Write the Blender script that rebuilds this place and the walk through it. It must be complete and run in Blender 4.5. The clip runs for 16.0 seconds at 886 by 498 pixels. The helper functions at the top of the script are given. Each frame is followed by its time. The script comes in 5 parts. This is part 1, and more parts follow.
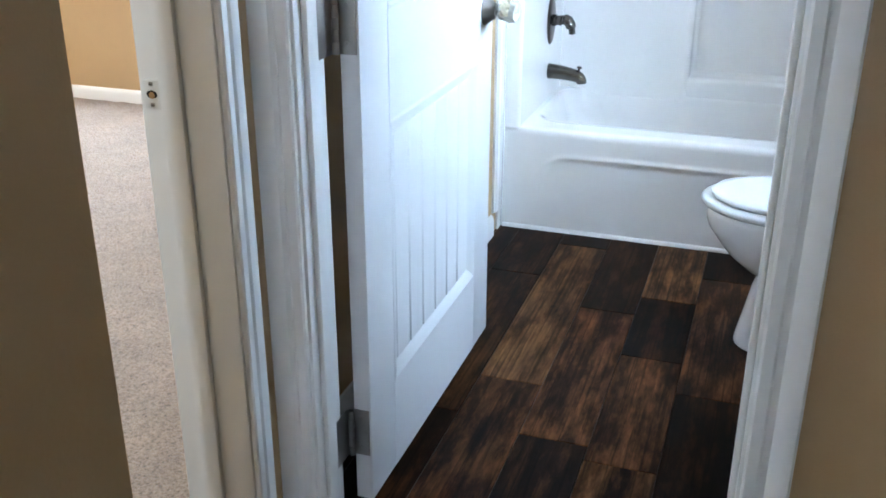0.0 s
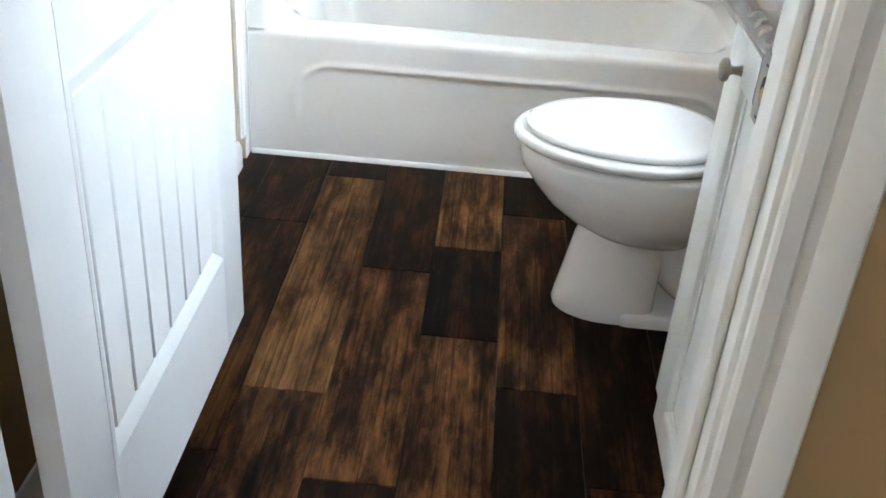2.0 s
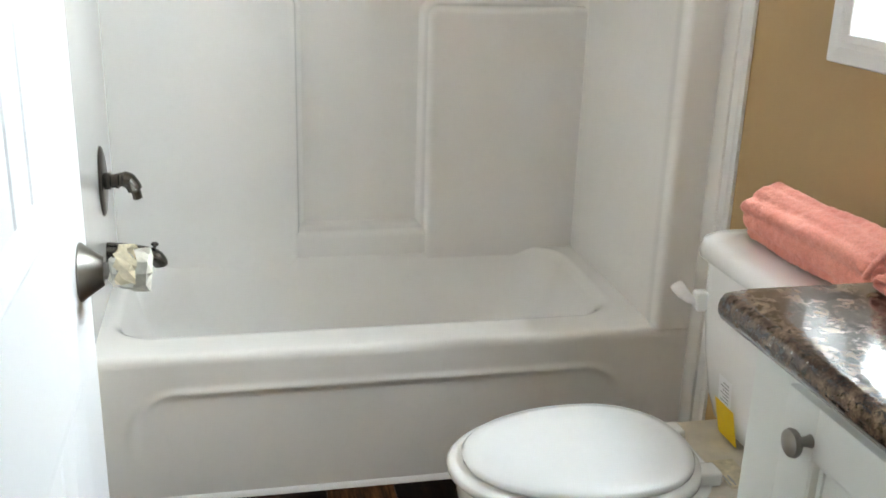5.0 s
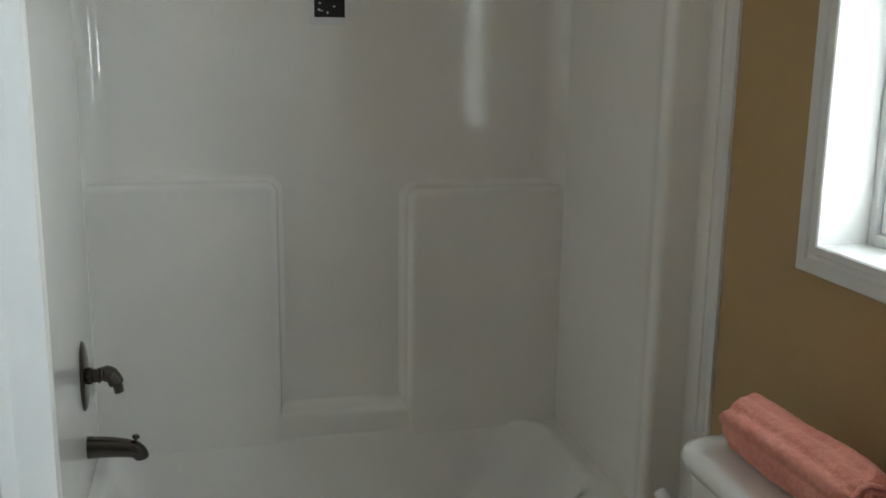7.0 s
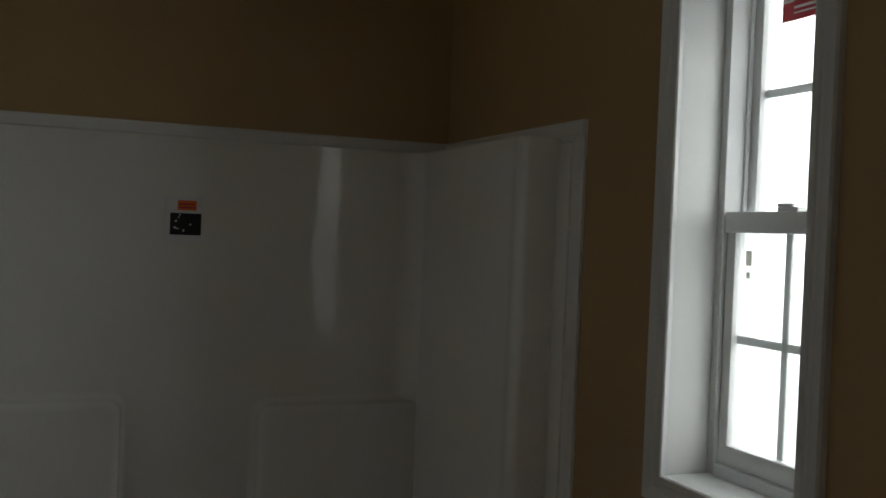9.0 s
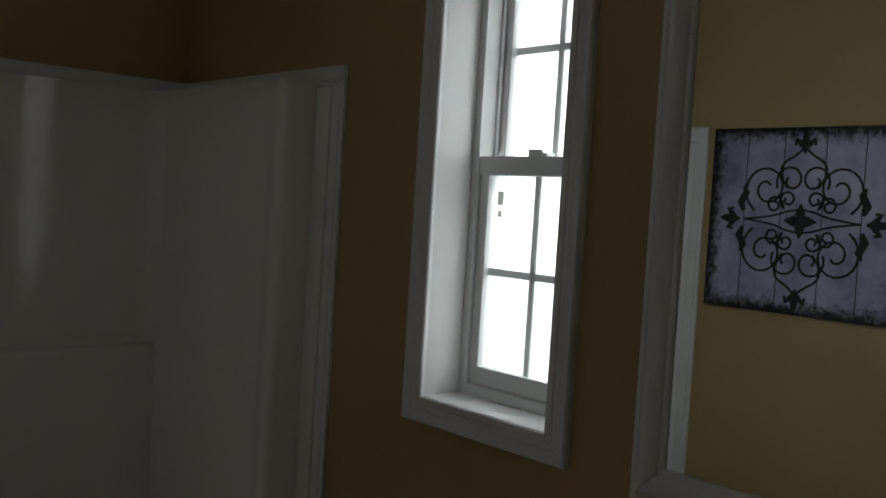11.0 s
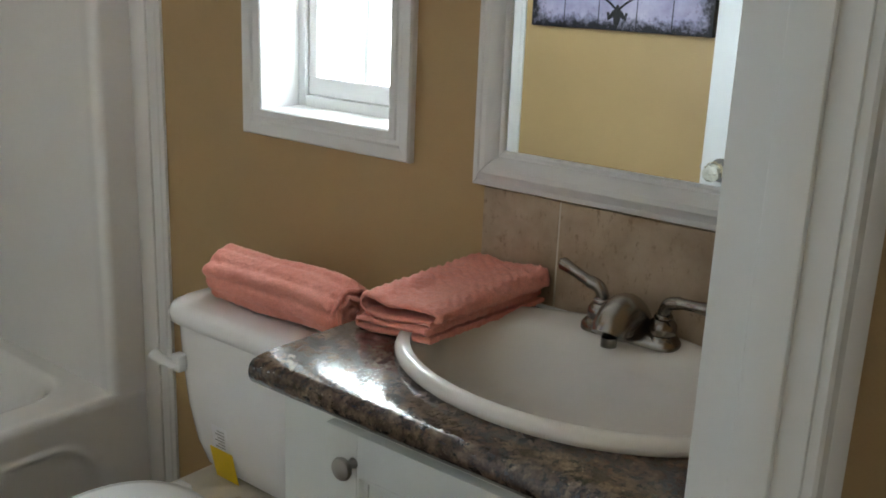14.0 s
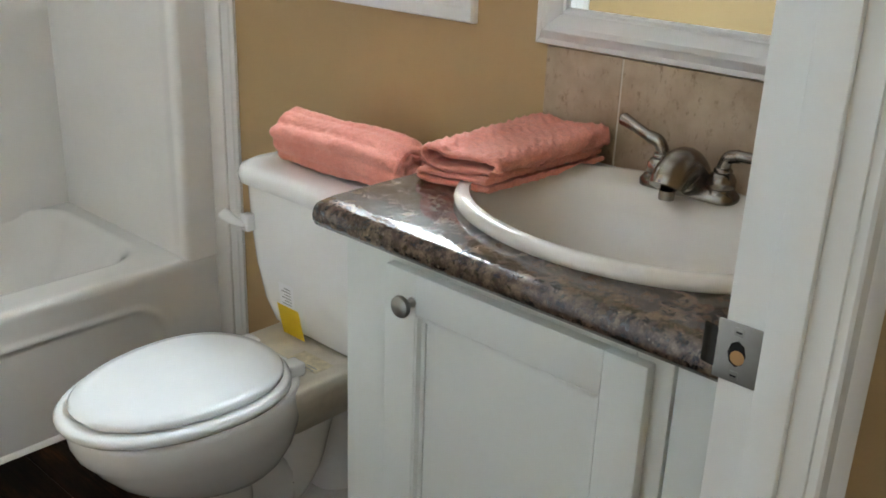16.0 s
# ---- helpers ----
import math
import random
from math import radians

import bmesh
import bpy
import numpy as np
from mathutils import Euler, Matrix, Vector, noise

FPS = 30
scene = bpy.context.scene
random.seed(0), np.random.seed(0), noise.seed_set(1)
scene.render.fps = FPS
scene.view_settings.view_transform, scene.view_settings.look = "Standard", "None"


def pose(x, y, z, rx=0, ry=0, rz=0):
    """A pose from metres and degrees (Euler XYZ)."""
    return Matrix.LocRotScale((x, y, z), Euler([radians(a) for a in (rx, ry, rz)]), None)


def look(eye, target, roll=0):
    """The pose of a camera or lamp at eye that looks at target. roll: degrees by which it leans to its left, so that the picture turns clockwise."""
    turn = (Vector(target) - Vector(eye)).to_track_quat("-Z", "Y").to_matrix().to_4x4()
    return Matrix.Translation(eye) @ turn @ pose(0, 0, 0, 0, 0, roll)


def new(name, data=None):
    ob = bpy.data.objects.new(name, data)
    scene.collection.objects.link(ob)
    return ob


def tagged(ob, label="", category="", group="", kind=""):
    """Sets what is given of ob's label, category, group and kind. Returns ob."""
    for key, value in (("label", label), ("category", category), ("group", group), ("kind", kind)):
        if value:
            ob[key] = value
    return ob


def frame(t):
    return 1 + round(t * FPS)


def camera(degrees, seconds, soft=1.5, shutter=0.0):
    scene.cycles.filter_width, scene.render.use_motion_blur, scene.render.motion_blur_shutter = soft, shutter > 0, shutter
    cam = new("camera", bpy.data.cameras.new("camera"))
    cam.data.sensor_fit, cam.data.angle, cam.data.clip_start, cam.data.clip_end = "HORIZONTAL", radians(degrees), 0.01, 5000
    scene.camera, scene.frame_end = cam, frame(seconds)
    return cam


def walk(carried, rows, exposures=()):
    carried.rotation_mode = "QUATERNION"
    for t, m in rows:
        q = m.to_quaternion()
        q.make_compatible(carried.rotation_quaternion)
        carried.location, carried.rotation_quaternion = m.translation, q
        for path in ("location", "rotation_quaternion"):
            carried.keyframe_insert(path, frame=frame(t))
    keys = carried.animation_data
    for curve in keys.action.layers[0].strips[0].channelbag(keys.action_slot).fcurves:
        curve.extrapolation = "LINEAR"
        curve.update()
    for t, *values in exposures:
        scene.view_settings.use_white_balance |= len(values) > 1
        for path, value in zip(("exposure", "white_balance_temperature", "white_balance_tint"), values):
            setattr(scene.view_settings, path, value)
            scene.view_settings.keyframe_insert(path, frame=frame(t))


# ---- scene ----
cam = camera(49.0, 16.0, soft=1.7)
PATH = [
    (0, (0.783, -3.086, 1.255), (0.189, -1.342, 0.476), 0.1),
    (0.5, (0.741, -2.883, 1.238), (0.225, -1.149, 0.385), -0.9),
    (1, (0.748, -2.696, 1.209), (0.308, -0.972, 0.296), -1.4),
    (1.5, (0.691, -2.567, 1.181), (0.433, -0.835, 0.215), 1.0),
    (2, (0.587, -2.449, 1.175), (0.530, -0.724, 0.165), 4.4),
    (2.5, (0.511, -2.331, 1.176), (0.557, -0.598, 0.178), 5.1),
    (3, (0.447, -2.181, 1.197), (0.541, -0.427, 0.240), 3.1),
    (3.5, (0.390, -2.090, 1.211), (0.560, -0.309, 0.316), 2.1),
    (4, (0.297, -2.037, 1.237), (0.616, -0.247, 0.405), 2.3),
    (4.5, (0.277, -2.015, 1.261), (0.681, -0.204, 0.515), 2.5),
    (5, (0.320, -1.998, 1.276), (0.732, -0.148, 0.635), 1.8),
    (5.2, (0.335, -1.992, 1.284), (0.749, -0.131, 0.681), 1.4),
    (7.3, (0.340, -1.951, 1.482), (0.787, -0.040, 1.105), 0.6),
    (7.5, (0.337, -1.937, 1.489), (0.786, -0.018, 1.152), 0.4),
    (8, (0.307, -1.929, 1.549), (0.791, -0.003, 1.311), 0.9),
    (8.5, (0.305, -1.927, 1.577), (0.894, -0.020, 1.444), 1.3),
    (9, (0.312, -1.977, 1.548), (1.058, -0.122, 1.515), 2.3),
    (9.5, (0.258, -1.960, 1.544), (1.253, -0.224, 1.538), 3.0),
    (9.7, (0.248, -1.953, 1.550), (1.316, -0.262, 1.541), 3.2),
    (11.8, (0.059, -1.999, 1.475), (1.431, -0.555, 1.297), 2.7),
    (12, (0.065, -2.006, 1.478), (1.435, -0.568, 1.251), 2.0),
    (12.5, (0.084, -2.007, 1.454), (1.467, -0.597, 1.138), 1.4),
    (13, (0.078, -1.998, 1.447), (1.503, -0.659, 1.028), 0.3),
    (13.5, (0.083, -1.994, 1.402), (1.552, -0.724, 0.927), 1.2),
    (14, (0.064, -1.982, 1.384), (1.574, -0.786, 0.843), 2.3),
    (14.5, (0.040, -1.991, 1.372), (1.564, -0.841, 0.775), 2.7),
    (15, (0.022, -2.006, 1.359), (1.534, -0.870, 0.707), 2.7),
    (15.5, (0.022, -2.018, 1.335), (1.491, -0.852, 0.641), 2.5),
    (16, (0.033, -2.028, 1.309), (1.412, -0.772, 0.586), 2.1),
]
walk(cam, [(t, look(eye, target, roll)) for t, eye, target, roll in PATH],
     [(0, 0.72, 5500, 9), (0.5, 0.9, 5800, 9), (1.0, 0.9, 6000, 10), (2.0, 0.95, 6500, 10), (3.5, 0.45, 6800, 10), (4.5, 0.4, 7000, 10), (5.2, 0.25, 7200, 10), (7.3, -1.4, 7300, 6), (8.0, -1.9, 7700, 9), (8.5, -2.45, 7800, 10), (9.0, -3.15, 7600, 10),
      (9.7, -3.4, 7500, 10), (11.8, -2.95, 7400, 10), (12.5, -2.3, 7400, 10), (13.0, -1.65, 7400, 10), (13.5, -0.95, 7300, 9), (14.0, -0.6, 7100, 9), (14.5, -0.2, 7000, 9), (16.0, 0.18, 6900, 9)])

# ---- plan, in metres: x along the tub, y towards it, z up ----
XL, XR = -0.06, 1.40          # bathroom side walls
YB = 0.72                     # wall behind the tub
YD, YH = -1.676, -1.770         # door wall: bathroom face, hall face
CEIL = 2.40
JL, JR = 0.10, 0.813           # clear opening of the bathroom door
HX = 0.03                     # hall's west wall, with the bedroom door
BJ = -1.885                   # far jamb of the bedroom door
WY0, WY1, WZ0, WZ1 = -0.793, -0.443, 1.108, 2.12   # window opening

# ---- light ----
world = bpy.data.worlds.new("sky")
world.use_nodes = True
scene.world = world
wn = world.node_tree.nodes
sky = wn.new("ShaderNodeTexSky")
sky.sky_type, sky.sun_disc = "NISHITA", False
sky.sun_elevation, sky.sun_rotation = radians(40), radians(200)
wn["Background"].inputs["Strength"].default_value = 0.12
world.node_tree.links.new(sky.outputs[0], wn["Background"].inputs[0])
sun = new("sun", bpy.data.lights.new("sun", "SUN"))
sun.data.energy, sun.data.angle, sun.data.color = 1.0, radians(10), (1.0, 0.95, 0.88)
sun.rotation_euler = (radians(50), 0, radians(-20))


def window_lamp(name, m, wide, high, power, color):
    lamp = new(name, bpy.data.lights.new(name, "AREA"))
    lamp.data.shape, lamp.data.size, lamp.data.size_y = "RECTANGLE", wide, high
    lamp.data.energy, lamp.data.color = power, color
    lamp.matrix_world = m
    return lamp


window_lamp("bath_window_light", look((XR + 0.215, (WY0 + WY1) / 2, (WZ0 + WZ1) / 2), (0, (WY0 + WY1) / 2, (WZ0 + WZ1) / 2)), WY1 - WY0 + 0.06, WZ1 - WZ0 + 0.06, 64, (0.78, 0.94, 1.10))
window_lamp("bedroom_window_light", look((-3.62, -2.2, 1.45), (0, -2.1, 1.2)), 1.5, 1.3, 60, (0.82, 0.93, 1.0))
window_lamp("bedroom_north_light", look((-2.3, 1.2, 1.4), (-2.0, -2, 0.6)), 1.3, 1.4, 92, (0.95, 0.98, 1.0))


# ---- materials ----
def nodes_of(name):
    m = bpy.data.materials.new(name)
    m.use_nodes = True
    return m, m.node_tree.nodes, m.node_tree.links, m.node_tree.nodes["Principled BSDF"]


def noise_node(n, l, coord, scale, detail=4.0, rough=0.55, stretch=None):
    tex = n.new("ShaderNodeTexNoise")
    tex.inputs["Scale"].default_value, tex.inputs["Detail"].default_value, tex.inputs["Roughness"].default_value = scale, detail, rough
    if stretch:
        mp = n.new("ShaderNodeMapping")
        mp.inputs["Scale"].default_value = stretch
        l.new(coord, mp.inputs[0])
        coord = mp.outputs[0]
    l.new(coord, tex.inputs["Vector"])
    return tex


def ramp_node(n, l, value, stops):
    r = n.new("ShaderNodeValToRGB")
    els = r.color_ramp.elements
    while len(els) < len(stops):
        els.new(0.5)
    for e, (p, c) in zip(els, stops):
        e.position, e.color = p, (*c, 1)
    l.new(value, r.inputs[0])
    return r


def mix_node(n, l, a, b, fac, kind="MIX"):
    m = n.new("ShaderNodeMix")
    m.data_type, m.blend_type = "RGBA", kind
    for sock, v in ((m.inputs[6], a), (m.inputs[7], b), (m.inputs[0], fac)):
        if isinstance(v, (int, float)):
            sock.default_value = v
        elif isinstance(v, tuple):
            sock.default_value = (*v, 1)
        else:
            l.new(v, sock)
    return m.outputs[2]


def mat(name, col, rough=0.5, metal=0.0, var=0.10, scale=5.0, fine=60.0, bump=0.05, bump_scale=300.0, coat=0.0, stretch=None, rough_var=0.08, sss=0.0):
    """A surface with a base colour that varies at two scales, uneven gloss and fine relief."""
    m, n, l, p = nodes_of(name)
    co = n.new("ShaderNodeTexCoord").outputs["Object"]
    big, small = noise_node(n, l, co, scale, stretch=stretch), noise_node(n, l, co, fine, stretch=stretch)
    dark, light = tuple(c * (1 - var) for c in col), tuple(min(1, c * (1 + var * 0.6)) for c in col)
    c1 = ramp_node(n, l, big.outputs[0], [(0.3, dark), (0.7, light)]).outputs[0]
    c2 = mix_node(n, l, c1, dark, ramp_node(n, l, small.outputs[0], [(0.55, (0, 0, 0)), (0.8, (0.6, 0.6, 0.6))]).outputs[0])
    l.new(c2, p.inputs["Base Color"])
    mr = n.new("ShaderNodeMapRange")
    mr.inputs["To Min"].default_value, mr.inputs["To Max"].default_value = max(0.02, rough - rough_var), min(1, rough + rough_var)
    l.new(big.outputs[0], mr.inputs["Value"])
    l.new(mr.outputs[0], p.inputs["Roughness"])
    p.inputs["Metallic"].default_value, p.inputs["Coat Weight"].default_value = metal, coat
    if bump:
        b = n.new("ShaderNodeBump")
        b.inputs["Strength"].default_value, b.inputs["Distance"].default_value = bump, 0.002
        l.new(noise_node(n, l, co, bump_scale, 3.0, stretch=stretch).outputs[0], b.inputs["Height"])
        l.new(b.outputs[0], p.inputs["Normal"])
    return m


def plank_mat(name, stops):
    """Printed reclaimed-wood vinyl: long grain, blotches and dark knots, shifted from plank to plank."""
    m, n, l, p = nodes_of(name)
    tc = n.new("ShaderNodeTexCoord").outputs["Object"]
    info = n.new("ShaderNodeObjectInfo")
    shift = n.new("ShaderNodeVectorMath")
    shift.operation = "MULTIPLY_ADD"
    comb = n.new("ShaderNodeCombineXYZ")
    for i, k in enumerate((7.3, 19.1, 3.7)):
        mu = n.new("ShaderNodeMath")
        mu.operation = "MULTIPLY"
        mu.inputs[1].default_value = k
        l.new(info.outputs["Random"], mu.inputs[0])
        l.new(mu.outputs[0], comb.inputs[i])
    shift.inputs[1].default_value = (1, 1, 1)
    l.new(tc, shift.inputs[0])
    l.new(comb.outputs[0], shift.inputs[2])
    co = shift.outputs[0]
    grain = noise_node(n, l, co, 1.0, 8, 0.74, (42, 4.2, 20))
    blotch = noise_node(n, l, co, 1.0, 6, 0.68, (17, 4.6, 8))
    streak = noise_node(n, l, co, 1.0, 3, 0.5, (140, 2.0, 20))
    base = ramp_node(n, l, blotch.outputs[0], stops).outputs[0]
    g = ramp_node(n, l, grain.outputs[0], [(0.34, (0.26, 0.25, 0.24)), (0.5, (0.74, 0.73, 0.72)), (0.66, (1.28, 1.25, 1.22))]).outputs[0]
    c = mix_node(n, l, base, g, 0.9, "MULTIPLY")
    s = ramp_node(n, l, streak.outputs[0], [(0.38, (0.25, 0.25, 0.25)), (0.47, (1, 1, 1))]).outputs[0]
    c = mix_node(n, l, c, s, 0.7, "MULTIPLY")
    hsv = n.new("ShaderNodeHueSaturation")
    vr = n.new("ShaderNodeMapRange")
    vr.inputs["To Min"].default_value, vr.inputs["To Max"].default_value = 0.42, 0.84
    l.new(info.outputs["Random"], vr.inputs["Value"])
    l.new(vr.outputs[0], hsv.inputs["Value"])
    l.new(c, hsv.inputs["Color"])
    l.new(hsv.outputs[0], p.inputs["Base Color"])
    rr = n.new("ShaderNodeMapRange")
    rr.inputs["To Min"].default_value, rr.inputs["To Max"].default_value = 0.32, 0.52
    l.new(grain.outputs[0], rr.inputs["Value"])
    l.new(rr.outputs[0], p.inputs["Roughness"])
    b = n.new("ShaderNodeBump")
    p.inputs["Specular IOR Level"].default_value = 0.05
    b.inputs["Strength"].default_value, b.inputs["Distance"].default_value = 0.25, 0.001
    l.new(grain.outputs[0], b.inputs["Height"])
    l.new(b.outputs[0], p.inputs["Normal"])
    return m


def laminate_mat():
    """Polished granite-look laminate: brown, mauve and black blotches with pale flecks."""
    m, n, l, p = nodes_of("granite_laminate")
    co = n.new("ShaderNodeTexCoord").outputs["Object"]
    a, b2, c3 = noise_node(n, l, co, 34, 9, 0.74), noise_node(n, l, co, 170, 5, 0.7), noise_node(n, l, co, 78, 9, 0.82)
    base = ramp_node(n, l, a.outputs[0], [(0.32, (0.030, 0.020, 0.018)), (0.45, (0.070, 0.044, 0.034)), (0.55, (0.145, 0.100, 0.074)), (0.70, (0.27, 0.205, 0.14))]).outputs[0]
    dark = ramp_node(n, l, c3.outputs[0], [(0.44, (1, 1, 1)), (0.49, (0, 0, 0))]).outputs[0]
    c = mix_node(n, l, base, (0.014, 0.011, 0.011), dark)
    fl = ramp_node(n, l, b2.outputs[0], [(0.62, (0, 0, 0)), (0.70, (0.6, 0.6, 0.6))]).outputs[0]
    l.new(mix_node(n, l, c, (0.46, 0.37, 0.29), fl), p.inputs["Base Color"])
    p.inputs["Roughness"].default_value = 0.13
    p.inputs["Coat Weight"].default_value, p.inputs["Coat Roughness"].default_value = 0.35, 0.07
    bm_ = n.new("ShaderNodeBump")
    bm_.inputs["Strength"].default_value, bm_.inputs["Distance"].default_value = 0.004, 0.001
    l.new(noise_node(n, l, co, 40).outputs[0], bm_.inputs["Height"])
    l.new(bm_.outputs[0], p.inputs["Normal"])
    return m


def tile_mat():
    m, n, l, p = nodes_of("backsplash_stone_tile")
    co = n.new("ShaderNodeTexCoord").outputs["Object"]
    info = n.new("ShaderNodeObjectInfo").outputs["Random"]
    a, b2 = noise_node(n, l, co, 9, 6, 0.6), noise_node(n, l, co, 85, 6, 0.75, (1, 1, 0.55))
    base = ramp_node(n, l, a.outputs[0], [(0.32, (0.30, 0.215, 0.140)), (0.55, (0.42, 0.32, 0.225)), (0.75, (0.50, 0.40, 0.30))]).outputs[0]
    pits = ramp_node(n, l, b2.outputs[0], [(0.56, (0, 0, 0)), (0.68, (0.70, 0.70, 0.70))]).outputs[0]
    c = mix_node(n, l, base, (0.16, 0.095, 0.05), pits)
    hsv = n.new("ShaderNodeHueSaturation")
    vr = n.new("ShaderNodeMapRange")
    vr.inputs["To Min"].default_value, vr.inputs["To Max"].default_value = 0.85, 1.2
    l.new(info, vr.inputs["Value"])
    l.new(vr.outputs[0], hsv.inputs["Value"])
    l.new(c, hsv.inputs["Color"])
    l.new(hsv.outputs[0], p.inputs["Base Color"])
    p.inputs["Roughness"].default_value = 0.38
    return m


def carpet_mat():
    m, n, l, p = nodes_of("beige_carpet")
    co = n.new("ShaderNodeTexCoord").outputs["Object"]
    a, b2 = noise_node(n, l, co, 6, 4), noise_node(n, l, co, 130, 4, 0.75)
    base = ramp_node(n, l, b2.outputs[0], [(0.34, (0.09, 0.064, 0.045)), (0.48, (0.38, 0.295, 0.22)), (0.70, (0.56, 0.46, 0.36))]).outputs[0]
    big = ramp_node(n, l, a.outputs[0], [(0.3, (0.82, 0.82, 0.82)), (0.7, (1.05, 1.05, 1.05))]).outputs[0]
    l.new(mix_node(n, l, base, big, 1.0, "MULTIPLY"), p.inputs["Base Color"])
    p.inputs["Roughness"].default_value = 0.95
    p.inputs["Sheen Weight"].default_value = 0.3
    b = n.new("ShaderNodeBump")
    b.inputs["Strength"].default_value, b.inputs["Distance"].default_value = 1.0, 0.012
    l.new(b2.outputs[0], b.inputs["Height"])
    l.new(b.outputs[0], p.inputs["Normal"])
    return m


def towel_mat():
    m, n, l, p = nodes_of("coral_terry_cloth")
    co = n.new("ShaderNodeTexCoord").outputs["Object"]
    a, b2 = noise_node(n, l, co, 14, 4), noise_node(n, l, co, 420, 3, 0.6)
    base = ramp_node(n, l, a.outputs[0], [(0.3, (0.78, 0.275, 0.215)), (0.7, (0.88, 0.36, 0.285))]).outputs[0]
    nap = ramp_node(n, l, b2.outputs[0], [(0.3, (0.82, 0.80, 0.80)), (0.6, (1.04, 1.04, 1.04))]).outputs[0]
    l.new(mix_node(n, l, base, nap, 1.0, "MULTIPLY"), p.inputs["Base Color"])
    p.inputs["Roughness"].default_value = 0.95
    p.inputs["Sheen Weight"].default_value, p.inputs["Sheen Roughness"].default_value = 0.15, 0.5
    b = n.new("ShaderNodeBump")
    b.inputs["Strength"].default_value, b.inputs["Distance"].default_value = 0.8, 0.004
    loops = n.new("ShaderNodeTexVoronoi")
    loops.inputs["Scale"].default_value = 75
    l.new(co, loops.inputs["Vector"])
    l.new(mix_node(n, l, loops.outputs["Distance"], b2.outputs[0], 0.35), b.inputs["Height"])
    l.new(b.outputs[0], p.inputs["Normal"])
    return m


def canvas_mat():
    """Worn lilac-grey painted boards, as printed on the canvas, with cloudy stains and a dark scuffed border."""
    m, n, l, p = nodes_of("printed_canvas")
    co = n.new("ShaderNodeTexCoord")
    obj, gen = co.outputs["Object"], co.outputs["Generated"]
    a, b2 = noise_node(n, l, obj, 7, 6, 0.6), noise_node(n, l, obj, 38, 6, 0.75)
    base = ramp_node(n, l, a.outputs[0], [(0.28, (0.20, 0.175, 0.30)), (0.5, (0.40, 0.37, 0.53)), (0.72, (0.58, 0.54, 0.68))]).outputs[0]
    sp = ramp_node(n, l, b2.outputs[0], [(0.62, (0, 0, 0)), (0.72, (0.6, 0.6, 0.6))]).outputs[0]
    c = mix_node(n, l, base, (0.12, 0.10, 0.18), sp)
    sep = n.new("ShaderNodeSeparateXYZ")
    l.new(gen, sep.inputs[0])

    def math(op, x, y):
        k = n.new("ShaderNodeMath")
        k.operation = op
        for s, v in zip(k.inputs, (x, y)):
            if isinstance(v, (int, float)):
                s.default_value = v
            else:
                l.new(v, s)
        return k.outputs[0]
    ey = math("MINIMUM", sep.outputs[1], math("SUBTRACT", 1.0, sep.outputs[1]))
    ez = math("MINIMUM", sep.outputs[2], math("SUBTRACT", 1.0, sep.outputs[2]))
    edge = math("ADD", math("MINIMUM", ey, ez), math("MULTIPLY", math("SUBTRACT", b2.outputs[0], 0.5), 0.22))
    em = ramp_node(n, l, edge, [(0.020, (1, 1, 1)), (0.085, (0, 0, 0))]).outputs[0]
    l.new(mix_node(n, l, c, (0.010, 0.010, 0.016), em), p.inputs["Base Color"])
    p.inputs["Roughness"].default_value = 0.55
    return m


def glass_mat():
    m, n, l, p = nodes_of("window_glass")
    p.inputs["Roughness"].default_value, p.inputs["IOR"].default_value = 0.0, 1.45
    p.inputs["Transmission Weight"].default_value = 1.0
    p.inputs["Base Color"].default_value = (0.97, 0.99, 0.98, 1)
    return m


def mirror_mat():
    m, n, l, p = nodes_of("mirror_silver")
    p.inputs["Base Color"].default_value, p.inputs["Metallic"].default_value = (0.76, 0.78, 0.77, 1), 1.0
    p.inputs["Roughness"].default_value = 0.01
    return m


def glow_mat(name, col, strength):
    m, n, l, p = nodes_of(name)
    p.inputs["Base Color"].default_value = (0.8, 0.8, 0.8, 1)
    p.inputs["Emission Color"].default_value, p.inputs["Emission Strength"].default_value = (*col, 1), strength
    return m


WALL = mat("tan_wall_paint", (0.45, 0.305, 0.145), 0.55, var=0.05, scale=2.5, fine=30, bump=0.30, bump_scale=160)
WHITE_WALL = mat("ceiling_paint", (0.82, 0.80, 0.77), 0.8, var=0.05, bump=0.3, bump_scale=120)
TRIM = mat("white_trim_paint", (0.76, 0.77, 0.75), 0.36, var=0.025, scale=2, fine=60, bump=0.03, bump_scale=120, rough_var=0.03)
TRIM_H = mat("white_moulding_paint", (0.78, 0.78, 0.77), 0.34, var=0.025, scale=2, fine=60, bump=0.03, bump_scale=120, rough_var=0.03)
DOOR = mat("white_door_paint", (0.72, 0.73, 0.74), 0.38, var=0.025, scale=2, fine=60, bump=0.08, bump_scale=60, stretch=(1, 1, 0.05), rough_var=0.03)
CAB = mat("white_cabinet_vinyl", (0.72, 0.75, 0.72), 0.36, var=0.02, scale=2, fine=40, bump=0.02, bump_scale=60, rough_var=0.03)
FIBRE = mat("white_fibreglass", (0.87, 0.855, 0.825), 0.055, var=0.04, scale=2.5, fine=30, bump=0.03, bump_scale=6, rough_var=0.015, coat=0.6)
CHINA = mat("white_vitreous_china", (0.86, 0.855, 0.845), 0.10, var=0.03, scale=6, fine=30, bump=0.015, bump_scale=20, coat=0.4, rough_var=0.03)
